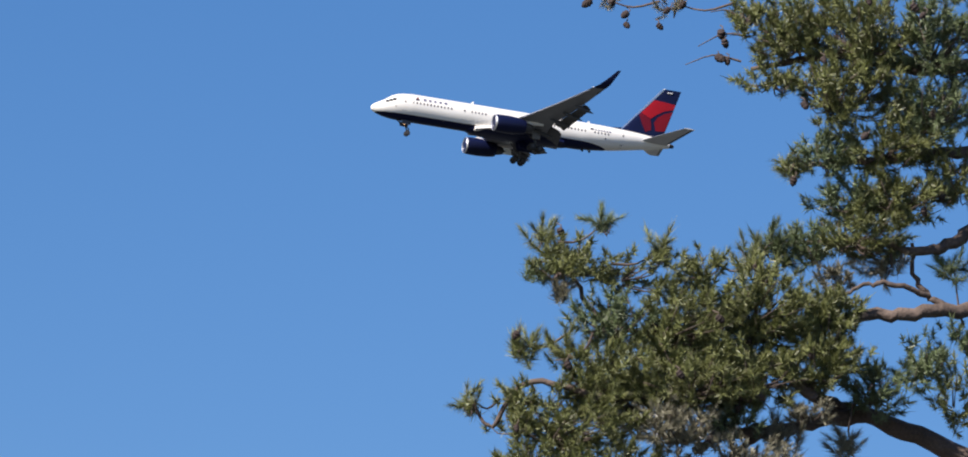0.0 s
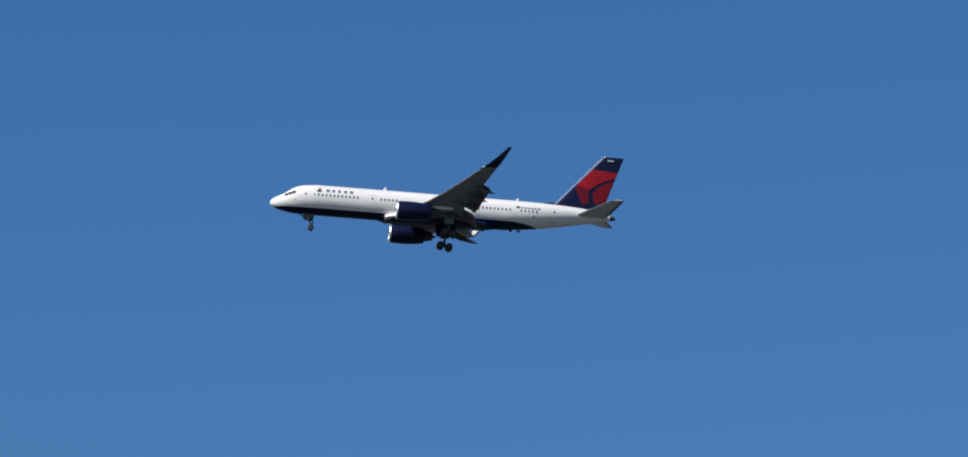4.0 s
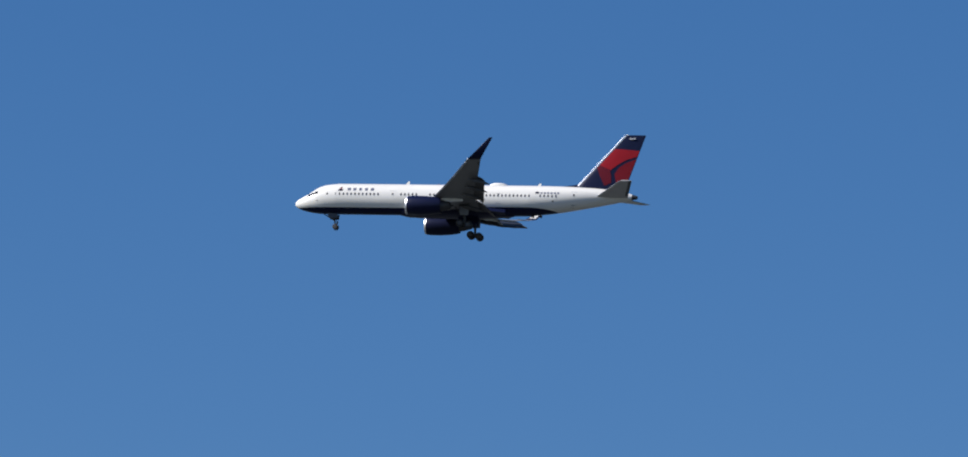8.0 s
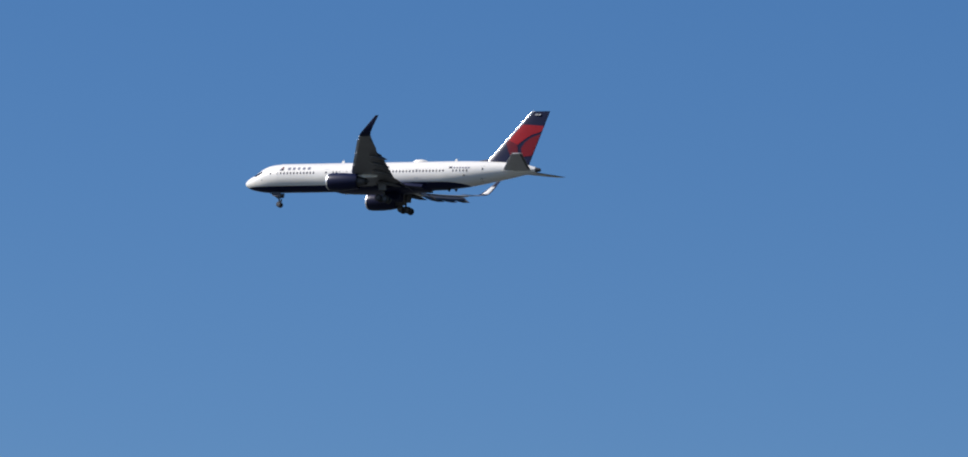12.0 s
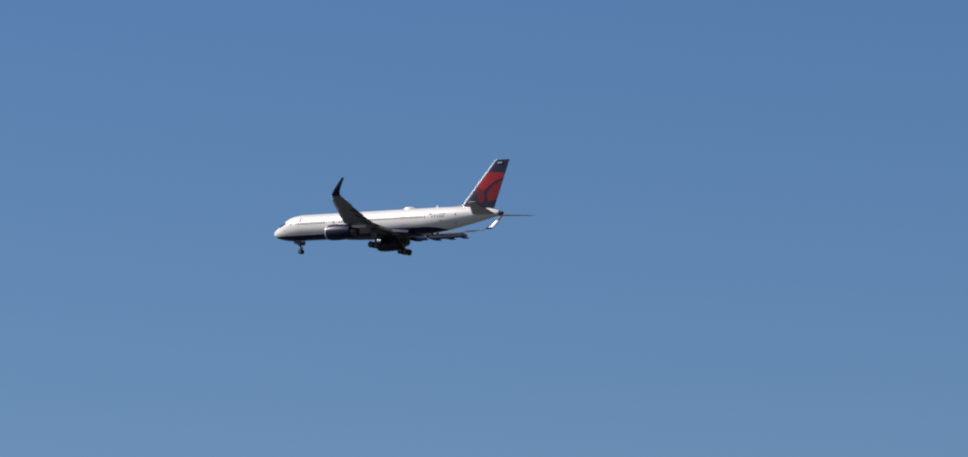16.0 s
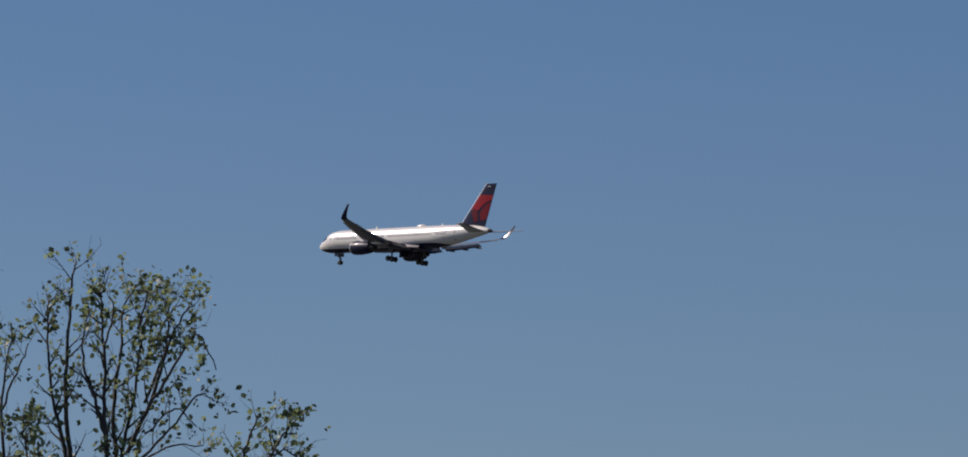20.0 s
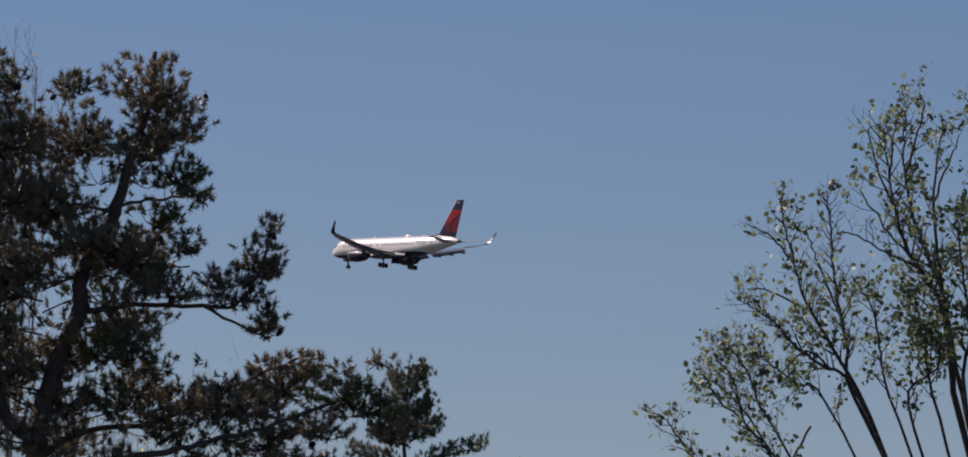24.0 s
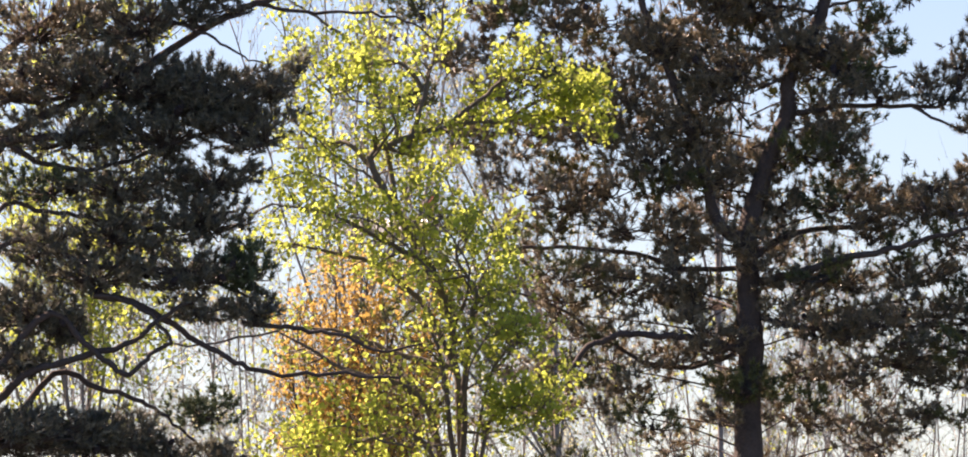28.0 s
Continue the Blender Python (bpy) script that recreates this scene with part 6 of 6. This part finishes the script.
    tree.solid("limb", [(3.26, 0, 7.84), (3.64, 0, 7.79), (4.02, 0, 7.74), (4.33, 0, 7.67), (4.64, 0, 7.54), (5.08, 0, 7.59)], 0.028, 0.012)
    s = lambda x, y, z, w, h, n, mat=dusky_needles, **k: pine_spray(tree, x, y, z, w, h, n, mat, scale=1.12, fill=3.3, kinds=TUFTS, gap=0.065, strew=0.025, holes=10.0, bunch=1, **k)
    s(1.21, 0, 10.88, 0.7, 0.30, 36, brown_needles)
    s(2.35, 0, 11.38, 0.45, 0.16, 44)
    s(2.95, 0, 11.3, 0.40, 0.14, 40)
    s(2.09, 0, 10.94, 0.6, 0.30, 50)
    s(2.91, 0, 11.04, 0.42, 0.16, 24)
    s(1.46, 0, 10.38, 0.8, 0.30, 60)
    s(1.08, 0, 10.25, 0.4, 0.20, 24, brown_needles)
    s(2.27, 0, 10.31, 0.6, 0.32, 70)
    s(2.96, 0, 10.18, 0.52, 0.34, 90)
    s(3.59, 0, 10.27, 0.24, 0.20, 28)
    s(3.88, 0, 10.46, 0.12, 0.12, 9)
    s(3.84, 0, 9.96, 0.12, 0.06, 6)
    s(3.21, 0, 9.80, 0.50, 0.24, 60)
    s(2.39, 0, 9.80, 0.6, 0.28, 66)
    s(1.46, 0, 9.81, 0.7, 0.26, 52)
    s(2.96, 0, 9.36, 0.52, 0.24, 44)
    s(2.08, 0, 9.30, 0.66, 0.28, 52)
    s(1.20, 0, 9.24, 0.5, 0.20, 22, blue_needles)
    s(2.89, 0, 8.92, 0.50, 0.26, 44)
    s(2.07, 0, 8.80, 0.60, 0.26, 44)
    s(1.20, 0, 8.68, 0.5, 0.24, 26)
    s(3.32, 0, 8.41, 0.30, 0.26, 34, blue_needles)
    s(2.63, 0, 8.42, 0.56, 0.26, 52)
    s(1.69, 0, 8.36, 0.60, 0.22, 40)
    s(3.38, 0, 7.97, 0.26, 0.16, 20)
    s(2.88, 0, 7.98, 0.40, 0.12, 20)
    s(1.13, 0, 7.99, 0.55, 0.26, 56)
    s(1.44, 0, 7.80, 0.26, 0.18, 22)
    s(0.94, 0, 7.49, 0.40, 0.20, 30)
    s(1.24, -0.2, 6.72, 0.80, 0.24, 100)
    s(1.93, -0.2, 6.71, 0.50, 0.24, 60)
    s(2.42, -0.2, 6.52, 0.36, 0.14, 26)
    s(3.02, -0.2, 6.52, 0.18, 0.12, 12)
    s(2.88, 0.3, 6.99, 0.40, 0.20, 18, blue_needles)
    s(1.55, 0, 6.11, 1.1, 0.30, 70)
    for i in range(22):
        h = 9.6 + 0.28 * i
        a = 2.4 * i
        ln = max(0.7, 3.0 - 0.40 * (h - 9.6))
        e = (ln * math.cos(a), ln * math.sin(a), h + 0.5)
        tree.solid("limb", [(0, 0, h), (e[0] * 0.5, e[1] * 0.5, h + 0.15), e], 0.05, 0.015, 6)
        s(*e, 0.8, 0.30, 12)
    scatter_cones(tree, 60, 6)
    return tree.finish("foliage")


def slivers(tree, a, b, wide, mat):
    """Hair-thin tapering twigs from the points a to the points b."""
    side = np.cross(b - a, rng.normal(0, 1, a.shape))
    side *= wide / 2 / (np.linalg.norm(side, axis=1)[:, None] + 1e-9)
    tree.add_leaves(mat, np.stack([a - side, a + side, b], axis=1), 3)


def build_thicket():
    """Leafless undergrowth and slim saplings behind the pines, too fine to count."""
    tree = Grove("thicket", "hazy grey-brown thicket of leafless saplings with first leaves", "thicket", 54.45, 150, dry_twig)
    tagged(tree.root, "hazy grey-brown thicket of leafless saplings with first leaves", "thicket", kind="stuff")
    for i in range(78):
        u = (i + rng.uniform(0, 1)) / 78
        x, y = -13.5 + 21.0 * u, rng.uniform(-12, 12)
        top = (15.0 + 1.2 * math.sin(9 * u) - 6.0 * max(0, u - 0.8) / 0.2 + rng.normal(0, 0.9)) * (150 + y) / 150
        foot, head = np.array([x, y, 0.0]), np.array([x + rng.normal(0, 1.3), y, top])
        tree.twig([tuple(foot), tuple(foot * 0.5 + head * 0.5 + np.array([rng.normal(0, 0.15), 0, 0])), tuple(head)], 0.045, 0.008, 5, 4)
        n = 34
        k = rng.uniform(0.28, 0.97, n)[:, None]
        a = foot + (head - foot) * k
        way = np.stack([rng.normal(0, 0.8, n), rng.normal(0, 0.8, n), rng.uniform(0.5, 1.3, n)], 1)
        b = a + way * (1.5 - 0.9 * k)
        slivers(tree, a, b, 0.030, dry_twig)
        for count, reach, wide in ((5, 0.85, 0.016), (4, 0.45, 0.009)):
            pick = np.repeat(np.arange(len(a)), count)
            k = rng.uniform(0.25, 1.0, (len(pick), 1))
            na = a[pick] + (b[pick] - a[pick]) * k
            run = (b - a)[pick]
            run = run / np.linalg.norm(run, axis=1)[:, None]
            nb = na + (run * 0.7 + rng.normal(0, 0.5, na.shape) + np.array([0, 0, 0.25])) * reach * rng.uniform(0.5, 1.1, (len(pick), 1))
            a, b = na, nb
            slivers(tree, a, b, wide, dry_twig)
        spots = b[rng.uniform(0, 1, len(b)) < (0.75 if 0.05 < u < 0.68 else 0.22)]
        leaf_cloud(tree, spots, 0.085, (bud_leaf, green_leaf, lime_leaf, green_leaf)[i % 4])
    return tree.finish("brushwood")


def build_trees():
    build_near_pine()
    build_young_poplar()
    build_main_pine()
    build_small_pine()
    build_lime_tree()
    build_left_pine()
    build_thicket()
    build_bare_tree("broadleaf_tree", "slim leafless tree with fine grey upright twigs", 43.56, 112, 0.8,
                    [(-0.74, 0, 13.02), (-0.02, 0.3, 13.39), (0.19, -0.3, 13.00), (0.44, 0, 13.31), (0.79, 0.3, 13.11), (-0.37, 0.2, 12.86), (1.20, 0.2, 12.87)], grey_bark, 0.07, 0.5, spread=0.25, per=0.7)
    build_bare_tree("broadleaf_tree", "slim tree with copper-coloured new leaves on thin twigs", 57.47, 104, 0.62,
                    [(-0.45, 0, 10.3), (0.05, 0.4, 10.85), (0.5, -0.3, 10.7), (0.95, 0.2, 10.6), (-0.6, -0.4, 9.7), (0.3, 0.4, 10.1), (-0.3, 0.6, 9.2), (0.85, -0.5, 9.4), (1.35, 0, 10.3), (1.45, 0.3, 9.7), (0.45, 0.5, 9.2), (1.3, 0.2, 9.0)], grey_bark, 0.09, 0.75, 4.6, copper_leaf, 0.068, 1, 1.5, spread=0.6)
    build_bare_tree("broadleaf_tree", "tall leafless tree with a pale trunk and fine twigs", 55.77, 120, 0.85,
                    [(-3.28, 0, 16.42), (-2.50, 0.6, 16.68), (-3.86, -0.6, 15.96), (-1.90, 0.4, 16.25), (-1.12, 0, 14.79), (-0.34, 0.5, 14.04), (-2.49, -0.5, 15.15), (-3.32, 0.5, 14.68), (0.45, 0, 13.28), (-4.4, 0.2, 15.2), (-2.9, 0.8, 14.0), (-1.6, -0.6, 13.6)], pale_bark, 0.06, 1.3, 0.9, bud_leaf, 0.055, 2, 0.9)
    build_bare_tree("broadleaf_tree", "tall leafless tree with a pale trunk and fine twigs", 54.52, 126, 0.8,
                    [(-0.44, 0, 19.68), (0.08, 0.6, 19.71), (0.50, -0.6, 19.39), (-0.85, 0, 18.94), (0.92, 0.4, 18.90), (-1.27, 0.4, 19.84)], pale_bark, 0.06, 0.9, 0.6, bud_leaf, 0.055)
    build_bare_tree("broadleaf_tree", "tall tree with fine pale twigs and first buds", 57.3, 116, 0.75,
                    [(-1.3, 0, 16.9), (-0.5, 0.5, 17.8), (0.4, -0.5, 18.2), (1.2, 0.4, 17.6), (2.0, 0, 17.0), (2.9, -0.4, 16.3), (-1.9, 0.3, 15.9), (0.1, 0.7, 16.2), (1.6, 0.5, 15.6), (-0.8, -0.5, 15.4)], pale_bark, 0.06, 1.3, 0.7, bud_leaf, 0.055, 2, 0.6)
    build_bare_tree("broadleaf_tree", "slender tree in pale yellow-green first leaf", 59.4, 98, 0.7,
                    [(-1.3, 0, 13.4), (-0.7, 0.4, 14.0), (0.1, -0.4, 13.9), (0.8, 0.3, 13.3), (-1.1, 0.3, 12.2), (0.3, 0.5, 12.6), (-0.5, -0.4, 11.8), (1.0, 0, 12.0), (-1.5, 0.2, 11.2), (0.2, 0.2, 11.0)], pale_bark, 0.06, 0.85, 4.0, lime_leaf, 0.065, 1, 1.2, spread=0.6)
    for shift, tops in ((1.0, [(-5.10, 0, 13.32), (-5.99, 0.5, 12.30), (-7.45, -0.5, 11.39), (-8.56, 0, 10.80), (-3.84, 0.5, 12.48), (-9.42, 0, 10.38)]), (-1.5, [(-1.02, 0, 13.26), (-2.98, 0.5, 11.82), (0.23, -0.5, 11.27), (1.61, 0, 10.86), (-3.86, 0.5, 10.97), (2.67, 0, 10.30)])):
        build_bare_tree("broadleaf_tree", "leafless tree with tangled grey-brown twigs", 54.45, 132 + shift, 0.6, tops, pale_bark, 0.06, 1.2, 0.6, bud_leaf, 0.05, 2, 0.75)
    build_bare_tree("broadleaf_tree", "leafless tree with tangled grey-brown twigs", 54.45, 130, 0.7,
                    [(1.65, 0, 13.22), (2.61, 0.5, 12.38), (0.80, -0.5, 13.61), (3.44, 0, 11.69), (-1.48, 0.5, 11.80), (-0.28, -0.5, 12.56), (-2.34, 0, 11.13)], pale_bark, 0.06, 1.1, 0.25, green_leaf, 0.06, 2, 0.8)


# ---- far birds ----
def build_bird(span):
    bird = new("bird")
    tagged(bird, "dark bird gliding far off with spread wings", "bird")
    part("body", revolve(((-0.24 * span, 0.01), (-0.16 * span, 0.045 * span), (0, 0.065 * span), (0.15 * span, 0.04 * span), (0.24 * span, 0.012)), 12), bird_feather, bird)
    for s in (-1, 1):
        part("wing", slab([(-0.10 * span, 0.03 * s * span, 0.02), (0.08 * span, 0.03 * s * span, 0.02), (0.12 * span, 0.30 * s * span, 0.05 * span), (0.10 * span, 0.5 * s * span, 0.06 * span), (-0.02 * span, 0.30 * s * span, 0.055 * span)], (0, 0, 0.03 * span)), bird_feather, bird)
    part("tail", slab([(0.18 * span, -0.03 * span, 0), (0.18 * span, 0.03 * span, 0), (0.40 * span, 0.08 * span, 0.01), (0.40 * span, -0.08 * span, 0.01)], (0, 0, 0.02 * span)), bird_feather, bird)
    return bird


def sky_place(bearing, rise, distance):
    b, r = radians(bearing), radians(rise)
    return Vector((-math.sin(b) * math.cos(r), math.cos(b) * math.cos(r), math.sin(r))) * distance + Vector(EYE)


build_trees()
soaring_bird = build_bird(0.62)
high_bird = build_bird(0.30)


def motions():
    """Steady approach of the airliner with a slight roll; the slow drift of two far birds."""
    when = (0.0, 2.0, 4.0, 6.5, 8.0, 9.5, 11.0, 12.5, 14.5, 16.0, 18.0, 20.0, 22.0, 24.5)
    bank = (-1.38, -0.28, 0.44, 1.0, 1.1, 0.4, -1.42, -1.67, -1.02, -0.31, -0.22, 0.01, 0.0, 0.21)
    pitch = (3.8, 3.89, 3.94, 3.94, 3.94, 3.93, 3.84, 3.91, 4.02, 4.13, 4.1, 4.31, 4.47, 4.34)
    yaw = (-3.94, -3.96, -3.92, -3.75, -3.56, -3.47, -3.55, -3.77, -3.97, -4.05, -3.84, -3.75, -3.76, -3.81)
    rows = []
    for t in range(0, 29):
        x, y, z = -68.78 * (t - 6.163), 974.3, 251.5 + 1.6 + -3.78 * (t - 6.163)
        rows.append((float(t), pose(x, y, z, float(np.interp(t, when, bank)), float(np.interp(t, when, pitch)), float(np.interp(t, when, yaw)))))
    walk(airliner, rows)
    walk(soaring_bird, [(float(t), Matrix.Translation(sky_place(12.49 + 0.30 * (t - 10), 11.324 + 0.15 * (t - 10), 300)) @ pose(0, 0, 0, 4, -3, 120)) for t in range(0, 29, 2)])
    walk(high_bird, [(float(t), Matrix.Translation(sky_place(-17.24 - 1.56 * (t - 2), 13.035 + 0.95 * (t - 2), 420)) @ pose(0, 0, 0, 0, 0, 160)) for t in range(0, 29, 2)])


motions()
